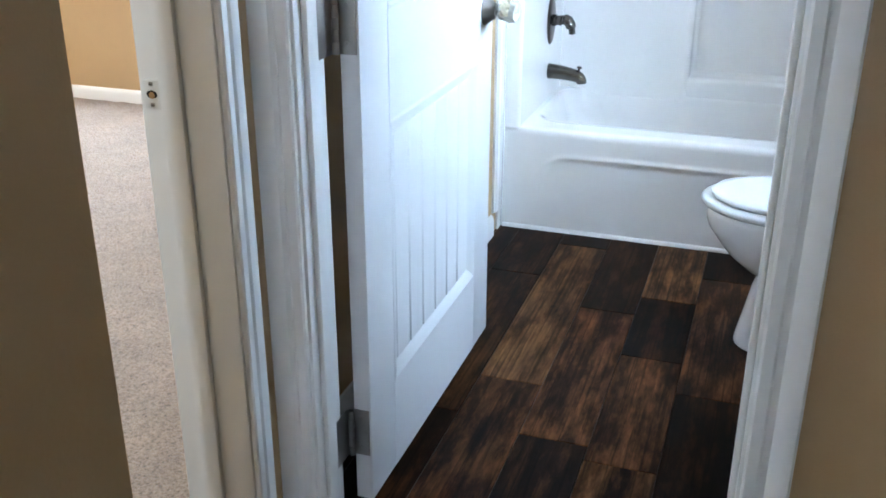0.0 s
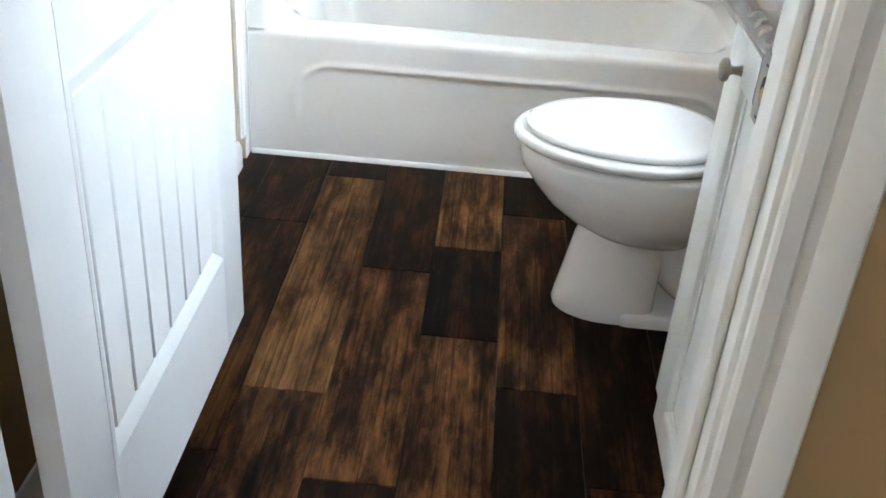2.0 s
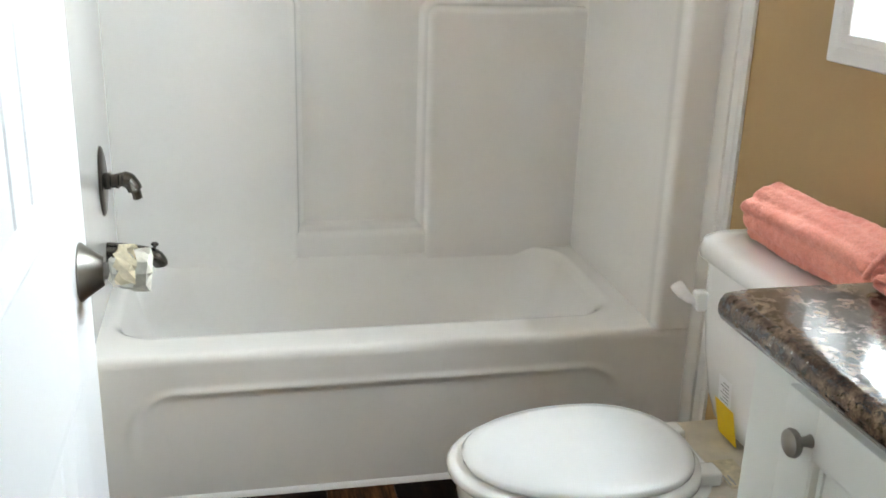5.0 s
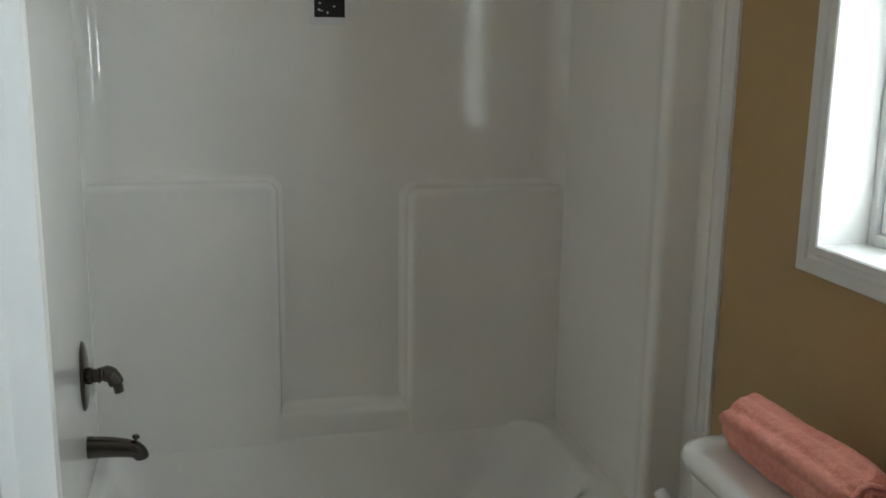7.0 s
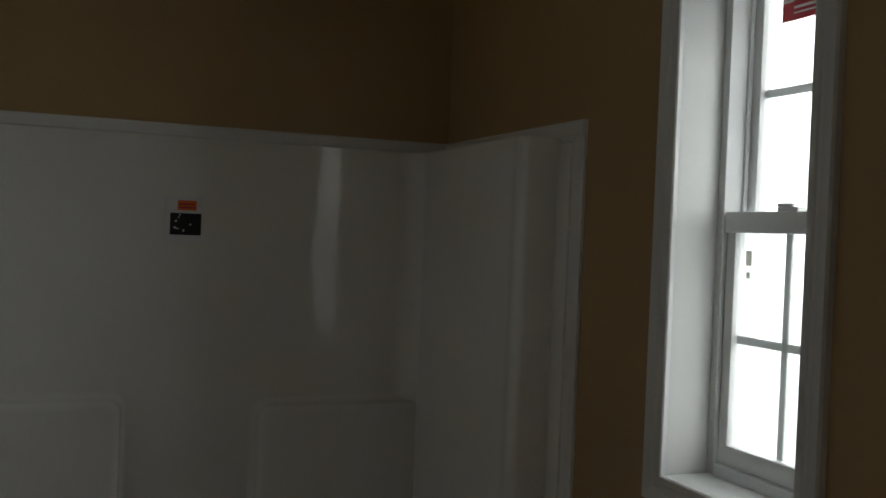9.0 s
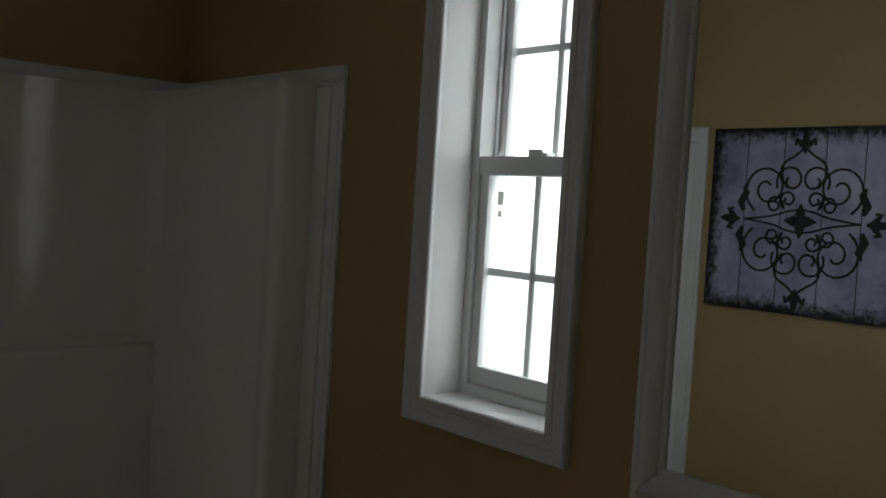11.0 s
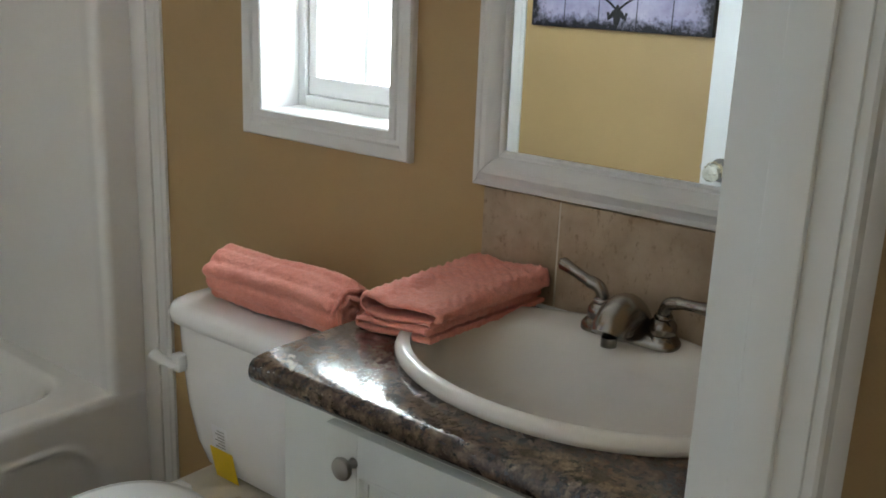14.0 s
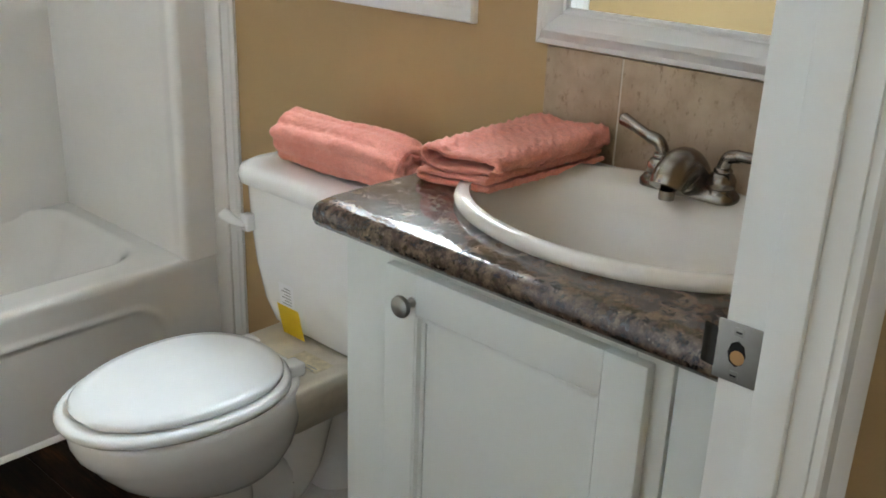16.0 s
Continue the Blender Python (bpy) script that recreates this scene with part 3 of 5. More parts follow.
# ---- bathroom door leaf, standing open along the west wall ----
def door_leaf():
    y0, y1, xf, xb = -1.640, -0.862, 0.147, 0.112
    zb, zt = 0.052, 2.03
    leaf = thing("open_door", (0.125, -1.63, 0), "white painted panelled door standing open into the bathroom", "door")
    pu0, pu1 = -1.515, -0.980       # panel, along the leaf
    panels = ((0.250, 0.790), (0.985, 1.90))
    part("stile", boxed(xb, xf, y0, pu0, zb, zt, bevel=0.002), DOOR, leaf)
    part("stile", boxed(xb, xf, pu1, y1, zb, zt, bevel=0.002), DOOR, leaf)
    for za, zc in ((zb, panels[0][0]), (panels[0][1], panels[1][0]), (panels[1][1], zt)):
        part("rail", boxed(xb, xf, pu0, pu1, za, zc, bevel=0.0), DOOR, leaf)
    ogee = [(0.0, -0.018), (0.0, 0.0), (-0.006, 0.0015), (-0.014, -0.001), (-0.024, -0.006), (-0.034, -0.010), (-0.034, -0.018)]
    for za, zc in panels:
        mitred(leaf, "moulding", ogee, (pu0, pu1, za, zc), "x", xf, 1, DOOR)
        a, b = pu0 + 0.034, pu1 - 0.034
        n = 6
        for i in range(n):
            ua, ub = a + (b - a) * i / n, a + (b - a) * (i + 1) / n
            part("panel_board", boxed(xb + 0.006, xf - 0.008, ua + 0.0010, ub - 0.0010, za + 0.030, zc - 0.030, bevel=0.0045, seg=1), DOOR, leaf)
        part("panel_core", boxed(xb + 0.004, xf - 0.013, a - 0.01, b + 0.01, za + 0.02, zc - 0.02), DOOR, leaf)
    for hz in (0.155, 0.930, 1.78):
        hinge = part("hinge", boxed(xb + 0.001, xf - 0.004, y0 - 0.0022, y0 + 0.001, hz, hz + 0.100, bevel=0.0008), STEEL, leaf, "satin steel butt hinge")
        bm = bmesh.new()
        for k in range(5):
            lathe(bm, [(0.0, 0.0), (0.0055, 0.0), (0.0062, 0.001), (0.0062, 0.0185), (0.0055, 0.0195), (0.0, 0.0195)], pose(xb - 0.003, y0 - 0.008, hz + 0.0005 + k * 0.0198), 14)
        part("knuckle", bm, STEEL, hinge)
        part("jamb_plate", boxed(xb - 0.0115, xb - 0.0095, YD - 0.036, y0 - 0.008, hz, hz + 0.100, bevel=0.0006), STEEL, hinge)
        for k in range(3):
            part("screw", lathe(bmesh.new(), [(0, 0), (0.0042, 0), (0.0035, 0.0012), (0, 0.0014)], pose(xb + 0.014 + 0.010 * (k % 2), y0 - 0.0022, hz + 0.018 + 0.032 * k, 90, 0, 0), 12), STEEL, hinge)
    # knob with its rosette, still wrapped in plastic and tape
    ky, kz = -0.922, 0.893
    m = pose(xf, ky, kz, 0, 90, 0)
    part("rosette", lathe(bmesh.new(), [(0, 0), (0.033, 0), (0.0335, 0.002), (0.030, 0.006), (0.023, 0.016), (0.016, 0.026), (0, 0.026)], m, 36), STEEL, leaf, "satin steel knob rosette")
    part("neck", lathe(bmesh.new(), [(0, 0.017), (0.013, 0.017), (0.013, 0.024), (0.010, 0.026), (0.0095, 0.034), (0.014, 0.038), (0, 0.038)], m), STEEL, leaf)
    part("knob", lathe(bmesh.new(), [(0, 0.036), (0.012, 0.036), (0.020, 0.042), (0.0215, 0.050), (0.0225, 0.060), (0.016, 0.068), (0, 0.069)], m, 30), STEEL, leaf)
    bm = bmesh.new()
    r = random.Random(4)
    rings = []
    for rad, h in ((0.013, 0.032), (0.017, 0.037), (0.024, 0.048), (0.027, 0.060), (0.022, 0.074), (0.012, 0.077), (0.003, 0.075)):
        rings.append([m @ Vector(((rad + r.uniform(-0.004, 0.004)) * math.cos(2 * math.pi * k / 11), (rad + r.uniform(-0.004, 0.004)) * math.sin(2 * math.pi * k / 11), h + r.uniform(-0.003, 0.003))) for k in range(11)])
    part("plastic_wrap", loft(bm, rings), WRAP, leaf, "crumpled clear plastic wrap on the knob", smooth=0)
    bm = bmesh.new()
    rings = []
    for h in (0.040, 0.046, 0.054, 0.060):
        rings.append([m @ Vector(((0.0265 + r.uniform(-0.003, 0.005)) * math.cos(a), (0.0265 + r.uniform(-0.003, 0.005)) * math.sin(a), h + r.uniform(-0.004, 0.004))) for a in (radians(60 + 15 * k) for k in range(16))])
    loft(bm, rings, closed=False)
    bmesh.ops.solidify(bm, geom=bm.faces[:], thickness=0.0012)
    part("tape", bm, TAPE, leaf, "frayed cream masking tape round the knob", smooth=0)
    # knob on the back face and the latch on the edge
    mb = pose(xb, ky, kz, 0, -90, 0)
    part("rosette", lathe(bmesh.new(), [(0, 0), (0.034, 0), (0.030, 0.006), (0.018, 0.018), (0, 0.018)], mb, 30), STEEL, leaf)
    part("knob", lathe(bmesh.new(), [(0, 0.017), (0.011, 0.017), (0.011, 0.036), (0.022, 0.042), (0.026, 0.054), (0.018, 0.066), (0, 0.068)], mb, 30), STEEL, leaf)
    part("latch_plate", boxed(xb + 0.006, xf - 0.006, y1 - 0.001, y1 + 0.0015, kz - 0.028, kz + 0.028, bevel=0.0008), STEEL, leaf)
    part("latch", boxed(xb + 0.012, xf - 0.012, y1 + 0.001, y1 + 0.010, kz - 0.007, kz + 0.007, bevel=0.003), STEEL, leaf)


door_leaf()


# ---- window ----
def window_unit():
    win = thing("window_1", (XR, (WY0 + WY1) / 2, WZ0), "white vinyl double-hung window with grilles and moulded casing", "window", kind="structure")
    mitred(win, "casing", CASING, (WY0, WY1, WZ0, WZ1), "x", XR, -1, TRIM_H, width=0.78)
    xo = XR + 0.185
    for b in ((XR - 0.002, xo, WY0 - 0.012, WY0, WZ0 - 0.012, WZ1 + 0.012), (XR - 0.002, xo, WY1, WY1 + 0.012, WZ0 - 0.012, WZ1 + 0.012),
              (XR - 0.002, xo, WY0, WY1, WZ1, WZ1 + 0.012)):
        part("jamb_liner", boxed(*b, bevel=0.001), TRIM_H, win)
    part("window_sill", boxed(XR - 0.002, xo, WY0, WY1, WZ0 - 0.012, WZ0, bevel=0.001), TRIM_H, win)
    # fixed vinyl frame with its tracks
    fx = XR + 0.092
    fw = 0.020
    for b in ((fx, xo, WY0, WY0 + fw), (fx, xo, WY1 - fw, WY1)):
        part("window_frame", boxed(b[0], b[1], b[2], b[3], WZ0, WZ1, bevel=0.002), VINYLWIN, win)
    part("window_frame", boxed(fx, xo, WY0 + fw, WY1 - fw, WZ0, WZ0 + 0.022, bevel=0.002), VINYLWIN, win)
    part("window_frame", boxed(fx, xo, WY0 + fw, WY1 - fw, WZ1 - 0.022, WZ1, bevel=0.002), VINYLWIN, win)
    for yy in (WY0 + fw, WY1 - fw - 0.006):
        part("track", boxed(fx + 0.040, fx + 0.048, yy, yy + 0.006, WZ0 + 0.022, WZ1 - 0.022), VINYLWIN, win)
    zm = 1.592
    a, b = WY0 + fw + 0.002, WY1 - fw - 0.002
    for name, x0, za, zc, low in (("lower_sash", fx + 0.008, WZ0 + 0.024, zm + 0.018, True), ("upper_sash", fx + 0.050, zm - 0.018, WZ1 - 0.024, False)):
        x1 = x0 + 0.030
        s = 0.025
        sash = part(name, boxed(x0, x1, a, b, za, za + (0.038 if low else s), bevel=0.003), VINYLWIN, win)
        part("top_rail", boxed(x0 - (0.006 if low else 0), x1, a, b, zc - 0.040, zc, bevel=0.003), VINYLWIN, sash)
        part("stile", boxed(x0, x1, a, a + s, za + 0.037, zc - 0.039, bevel=0.003), VINYLWIN, sash)
        part("stile", boxed(x0, x1, b - s, b, za + 0.037, zc - 0.039, bevel=0.003), VINYLWIN, sash)
        ga, gb, gz0, gz1 = a + s, b - s, za + 0.036, zc - 0.038
        for gx in (x0 + 0.010, x0 + 0.022):
            pane = part("pane", boxed(gx, gx + 0.003, ga - 0.004, gb + 0.004, gz0 - 0.004, gz1 + 0.004), GLASS, sash, smooth=0)
            pane.visible_shadow = False
        part("muntin", boxed(x0 + 0.0145, x0 + 0.0205, (ga + gb) / 2 - 0.008, (ga + gb) / 2 + 0.008, gz0, gz1, bevel=0.0015), VINYLWIN, sash)
        for u0, u1 in ((ga, (ga + gb) / 2 - 0.008), ((ga + gb) / 2 + 0.008, gb)):
            part("muntin", boxed(x0 + 0.0145, x0 + 0.0205, u0, u1, (gz0 + gz1) / 2 - 0.008, (gz0 + gz1) / 2 + 0.008, bevel=0.0015), VINYLWIN, sash)
        if low:
            lock = part("sash_lock", boxed(x0 + 0.002, x1 - 0.004, (a + b) / 2 - 0.030, (a + b) / 2 + 0.022, zc, zc + 0.008, bevel=0.002), VINYLWIN, win, "white sash lock")
            part("lock_lever", boxed(x0 + 0.006, x0 + 0.014, (a + b) / 2 - 0.012, (a + b) / 2 + 0.028, zc + 0.008, zc + 0.015, bevel=0.003), VINYLWIN, lock)
            part("glass_sticker", boxed(x0 + 0.0094, x0 + 0.0099, -0.526, -0.510, 1.510, 1.538), FADED, win, "small faded sticker on the pane")
            part("glass_sticker", boxed(x0 + 0.0094, x0 + 0.0099, -0.523, -0.513, 1.486, 1.498), FADED, win)
        else:
            lab = part("rating_label", boxed(x0 + 0.0094, x0 + 0.0099, -0.660, -0.530, gz1 - 0.098, gz1 - 0.006), REDLABEL, win, "red rating label with white lettering")
            cu = bpy.data.curves.new("label_text", "FONT")
            cu.body, cu.size, cu.align_x, cu.extrude = "DP-6", 0.066, "CENTER", 0.0002
            tmp = new("label_text", cu)
            me = bpy.data.meshes.new_from_object(tmp.evaluated_get(bpy.context.evaluated_depsgraph_get()))
            bpy.data.objects.remove(tmp)
            me.transform(pose(x0 + 0.0090, -0.597, gz1 - 0.064, 90, 0, -90))
            me.materials.clear()
            me.materials.append(LETTER)
            tx = new("lettering", me)
            tx.parent = lab
            for k in range(2):
                part("small_print", boxed(x0 + 0.0088, x0 + 0.0093, -0.640, -0.560, gz1 - 0.077 - 0.009 * k, gz1 - 0.072 - 0.011 * k), LETTER, lab)


window_unit()

# bedroom window: only its sill casing comes into view
bwin = thing("window_2", (-2.48, 1.0, 0.62), "white painted bedroom window with moulded casing", "window", kind="structure")
mitred(bwin, "casing", CASING, (-3.02, -1.95, 0.62, 2.05), "y", 1.0, -1, TRIM_H)
for b in ((-3.02, -2.97), (-1.995, -1.95), (-2.505, -2.465)):
    part("sash_stile", boxed(b[0], b[1], 1.04, 1.07, 0.62, 2.05, bevel=0.003), VINYLWIN, bwin)
for z0 in (0.62, 1.31, 2.0):
    part("sash_rail", boxed(-2.97, -1.995, 1.04, 1.07, z0, z0 + 0.05, bevel=0.003), VINYLWIN, bwin)


# ---- tub and surround ----
TW, TH = 1.30, 0.357
tub = thing("bathtub", (0.65, 0.35, 0), "white fibreglass bathtub with a moulded apron", "bathtub")
# apron: a skin with a raised bead that turns down at both ends
bm = bmesh.new()
bead_l, bead_r, bead_z = 0.075, 1.225, 0.268


def apron_depth(x, z):
    """How far the apron's face stands out at a place: a shallow recess under a rounded bead."""
    r = 0.10
    cx = min(max(x, bead_l + r), bead_r - r)
    d = math.hypot(x - cx, max(z - (bead_z - r), 0)) - r if z > bead_z - r else abs(x - cx) - r
    inside = 1 / (1 + math.exp(max(-60, min(60, d / 0.008))))
    fade = min(1, max(0, (z - 0.05) / 0.14))
    bead = math.exp(-(d / 0.009) ** 2)
    return 0.0035 * inside * fade - 0.0065 * bead * min(1, max(0, (z - 0.10) / 0.08))


xs = [-0.055 + 1.441 * i / 160 for i in range(161)]
zs = [0.0, 0.004] + [0.01 + 0.325 * j / 64 for j in range(65)]
rows = [[bm.verts.new((x, apron_depth(x, z) + 0.006 * max(0, (z - 0.05)) / 0.3, z)) for x in xs] for z in zs]
last = [[bm.verts.new((x, y + 0.006, z)) for x in xs] for y, z in ((0.001, 0.344), (0.005, 0.351), (0.011, 0.3555), (0.020, TH), (0.040, TH))]
rows += last
for a, b in zip(rows, rows[1:]):
    for i in range(160):
        bm.faces.new((a[i], a[i + 1], b[i + 1], b[i]))
bmesh.ops.solidify(bm, geom=bm.faces[:], thickness=0.012)
part("apron", bm, FIBRE, tub, smooth=60)
# rim and basin
bm = bmesh.new()
rings = [rounded(-0.052, 1.385, 0.0445, 0.70, TH - 0.0004, 0.004, 8), rounded(0.012, 1.262, 0.100, 0.650, TH, 0.11, 8), rounded(0.020, 1.252, 0.110, 0.645, TH + 0.001, 0.11, 8),
         rounded(0.030, 1.240, 0.121, 0.640, TH - 0.005, 0.11, 8), rounded(0.040, 1.228, 0.131, 0.635, TH - 0.020, 0.11, 8), rounded(0.070, 1.18, 0.150, 0.615, 0.25, 0.12, 8),
         rounded(0.130, 1.08, 0.175, 0.575, 0.12, 0.12, 8), rounded(0.165, 1.03, 0.195, 0.555, 0.08, 0.12, 8), rounded(0.23, 0.97, 0.24, 0.51, 0.068, 0.10, 8)]
loft(bm, rings, cap=(False, True))
part("basin", bm, FIBRE, tub, smooth=60)
part("drain", lathe(bmesh.new(), [(0, 0.070), (0.034, 0.070), (0.032, 0.074), (0.020, 0.073), (0, 0.072)], pose(0.30, 0.375, 0)), NICKEL, tub, "nickel drain")
structure("trim_floor", loft(bmesh.new(), [[(x, -d, z) for d, z in ((0.0, 0), (0.010, 0), (0.008, 0.006), (0.003, 0.011), (0, 0.012))] for x in (XL + 0.013, XR - 0.26)]), TRIM_H, "white bead of trim along the foot of the tub", "trim")

sur = thing("tub_surround", (0.65, 0.69, TH), "white moulded fibreglass tub surround with shelves", "tub surround")
ST = 1.776
plan = [(-0.052, 0.002), (-0.010, 0.002), (0.0, 0.010), (0.0, 0.030), (0.0, 0.60), (0.0, 0.625)]
for k in range(7):
    a = radians(180 - 90 * k / 6)
    plan.append((0.06 + 0.06 * math.cos(a), 0.63 + 0.06 * math.sin(a)))
plan += [(0.065, 0.69), (0.09, 0.69), (0.65, 0.69), (1.21, 0.69), (1.235, 0.69)]
for k in range(7):
    a = radians(90 - 90 * k / 6)
    plan.append((TW - 0.06 + 0.06 * math.cos(a), 0.63 + 0.06 * math.sin(a)))
plan += [(TW, 0.625), (TW, 0.60), (TW, 0.08), (TW, 0.06), (TW - 0.004, 0.040), (TW - 0.004, 0.016), (TW + 0.004, 0.004), (TW + 0.012, 0.002), (1.385, 0.002)]
bm = bmesh.new()
loft(bm, [[(x, y, z) for x, y in plan] for z in (TH - 0.002, 0.8, 1.3, ST - 0.02, ST)], closed=False)
part("wall_shell", bm, FIBRE, sur, smooth=60)


def raised_panel(x0, x1, z0, z1, depth, r):
    """A moulded block on the surround's back: round front edges that blend into the wall."""
    rings = []
    for k, (inset, y) in enumerate(((-0.016, 0.6905), (-0.008, 0.686), (0.0, 0.676), (0.002, 0.69 - depth + 0.016), (0.007, 0.69 - depth + 0.006), (0.016, 0.69 - depth), (0.024, 0.69 - depth), (0.034, 0.69 - depth))):
        ring = rounded(x0 + inset, x1 - inset, z0 - 0.05, z1 - inset, 0, max(0.006, r - inset), 6)
        rings.append([(p.x, y, p.y) for p in ring])
    return loft(bmesh.new(), rings, cap=(False, True))


part("shelf_block", raised_panel(-0.030, 0.492, TH, 1.085, 0.055, 0.035), FIBRE, sur, smooth=60)
part("shelf_block", raised_panel(0.845, 1.330, TH, 1.060, 0.055, 0.035), FIBRE, sur, smooth=60)
part("soap_ledge", raised_panel(0.44, 0.89, TH - 0.02, 0.430, 0.050, 0.01), FIBRE, sur, smooth=60)
# trim round the surround
TP = [(0, 0), (0, 0.008), (0.010, 0.010), (0.014, 0.013), (0.040, 0.013), (0.046, 0.009), (0.046, 0)]
for nm, ends, f in (("trim_surround", (XL, XR), lambda u, w, d: (u, YB - d - 0.0, ST - 0.010 + w)),
                    ("trim_surround", (-0.100, YB - 0.014), lambda u, w, d: (XR - d, u, ST - 0.010 + w)),
                    ("trim_surround", (-0.100, YB - 0.014), lambda u, w, d: (XL + d, u, ST - 0.010 + w)),
                    ("trim_surround", (0.078, ST - 0.0105), lambda u, w, d: (XR - d, -0.100 + w, u)),
                    ("trim_surround", (0.078, ST - 0.0105), lambda u, w, d: (XL + d, -0.100 + w, u))):
    structure(nm, loft(bmesh.new(), [[f(u, w, d) for w, d in TP] for u in ends]), TRIM_H, "white moulded trim strip round the tub surround", "trim", smooth=25)
# the surround's flange, from the shell to the wall
structure("trim_flange", boxed(1.384, XR - 0.001, -0.054, 0.010, 0.0, ST - 0.012, bevel=0.004), FIBRE, "white fibreglass flange of the tub surround", "trim")
structure("trim_flange", boxed(XL + 0.001, -0.050, -0.054, 0.010, 0.0, ST - 0.012, bevel=0.004), FIBRE, "white fibreglass flange of the tub surround", "trim")
structure("trim_ledge", boxed(XL, XR, 0.688, YB, ST - 0.012, ST - 0.004), FIBRE, "white fibreglass top edge of the surround", "trim")
structure("trim_ledge", boxed(TW, XR, 0.004, 0.688, ST - 0.012, ST - 0.004), FIBRE, "white fibreglass top edge of the surround", "trim")
structure("trim_ledge", boxed(XL, 0.0, 0.004, 0.688, ST - 0.012, ST - 0.004), FIBRE, "white fibreglass top edge of the surround", "trim")

# paper care labels on the surround's back
lab = thing("care_label", (0.657, 0.688, 1.58), "clear plastic card with a black and an orange label", "label")
part("card", boxed(0.586, 0.684, 0.686, 0.6885, 1.495, 1.618, bevel=0.0008), PAPER, lab, "pale plastic card")
part("black_label", boxed(0.6, 0.681, 0.6848, 0.6858, 1.515, 1.573), BLACK, lab, "black label")
org = part("orange_label", boxed(0.619, 0.668, 0.6848, 0.6858, 1.581, 1.607), ORANGE, lab, "orange label")
for k in range(2):
    part("small_print", boxed(0.623, 0.664, 0.6840, 0.6846, 1.586 + 0.009 * k, 1.590 + 0.009 * k), REDLABEL, org)
r = random.Random(8)
for k in range(7):
    u, z = 0.638 + r.uniform(-0.03, 0.035), r.uniform(1.518, 1.568)
    part("small_print", boxed(u, u + r.uniform(0.003, 0.010), 0.6840, 0.6846, z, z + r.uniform(0.002, 0.006)), PAPER, lab)

# valve, spout and shower head on the west side
valve = thing("shower_valve", (0.0, 0.42, 0.66), "brushed nickel shower valve with a lever handle", "shower valve")
m = pose(0.0, 0.42, 0.648, 0, 90, 0)
rings = []
for s, h in ((1.0, 0.0), (1.0, 0.003), (0.93, 0.007), (0.75, 0.010), (0.35, 0.012)):
    rings.append([m @ Vector((0.088 * s * math.cos(a), 0.056 * s * math.sin(a), h)) for a in (2 * math.pi * k / 36 for k in range(36))])
part("escutcheon", loft(bmesh.new(), rings), DARK_NICKEL, valve)
part("stem", lathe(bmesh.new(), [(0, 0.010), (0.021, 0.010), (0.021, 0.022), (0.017, 0.024), (0.017, 0.034), (0.019, 0.035), (0.019, 0.040), (0.012, 0.044), (0, 0.044)], m), DARK_NICKEL, valve)
part("lever", tube(bmesh.new(), smooth_path([(0.036, 0.42, 0.648), (0.052, 0.42, 0.652), (0.068, 0.419, 0.644), (0.079, 0.417, 0.622), (0.083, 0.416, 0.600)], 8),
                   [0.018] * 8 + [0.021] * 8 + [0.0195] * 8 + [0.0125] * 8 + [0.003], 16, 0.72), DARK_NICKEL, valve, smooth=70)
spout = thing("tub_spout", (0.0, 0.42, 0.45), "brushed nickel tub spout with a diverter knob", "tub spout")
pts = smooth_path([(-0.002, 0.42, 0.462), (0.04, 0.42, 0.460), (0.08, 0.42, 0.455), (0.110, 0.42, 0.448), (0.124, 0.42, 0.434), (0.126, 0.42, 0.424)])
part("barrel", tube(bmesh.new(), pts, [0.0285 - 0.0115 * i / (len(pts) - 1) for i in range(len(pts))], 20), DARK_NICKEL, spout)
part("diverter_knob", lathe(bmesh.new(), [(0, 0), (0.004, 0), (0.004, 0.014), (0.009, 0.017), (0.010, 0.021), (0.007, 0.024), (0, 0.024)], pose(0.112, 0.42, 0.462, 0, 8, 0), 16), DARK_NICKEL, spout)
head = thing("wall_shower", (XL, 0.37, 1.99), "dark metal shower head on a bent arm", "shower head")
part("arm", tube(bmesh.new(), smooth_path([(XL, 0.37, 2.02), (0.0, 0.37, 2.02), (0.045, 0.37, 1.995), (0.070, 0.37, 1.945)]), 0.010), BRONZE, head)
part("flange", lathe(bmesh.new(), [(0, 0), (0.03, 0), (0.026, 0.007), (0.012, 0.010), (0, 0.010)], pose(XL, 0.37, 2.02, 0, 90, 0)), BRONZE, head)
part("spray_head", lathe(bmesh.new(), [(0, 0), (0.012, 0), (0.014, 0.012), (0.013, 0.020), (0.022, 0.036), (0.038, 0.058), (0.040, 0.068), (0.035, 0.072), (0, 0.072)], pose(0.066, 0.37, 1.948, 0, 140, 0)), BRONZE, head)


# ---- toilet ----
TY = -0.592


def egg(front, back, half, z, square=2.25, n=48):
    """A toilet's outline at height z: round in front, fuller at the back."""
    mid = back - 0.42 * (back - front)
    out = []
    for k in range(n):
        a = 2 * math.pi * k / n
        c, s = math.cos(a), math.sin(a)
        e = 2 / square if c > 0 else 1.0
        x = (back - mid) * math.copysign(abs(c) ** e, c) if c > 0 else (mid - front) * c
        out.append(Vector((mid + x, TY + half * math.copysign(abs(s) ** (2 / square if c > 0 else 0.94), s), z)))
    return out


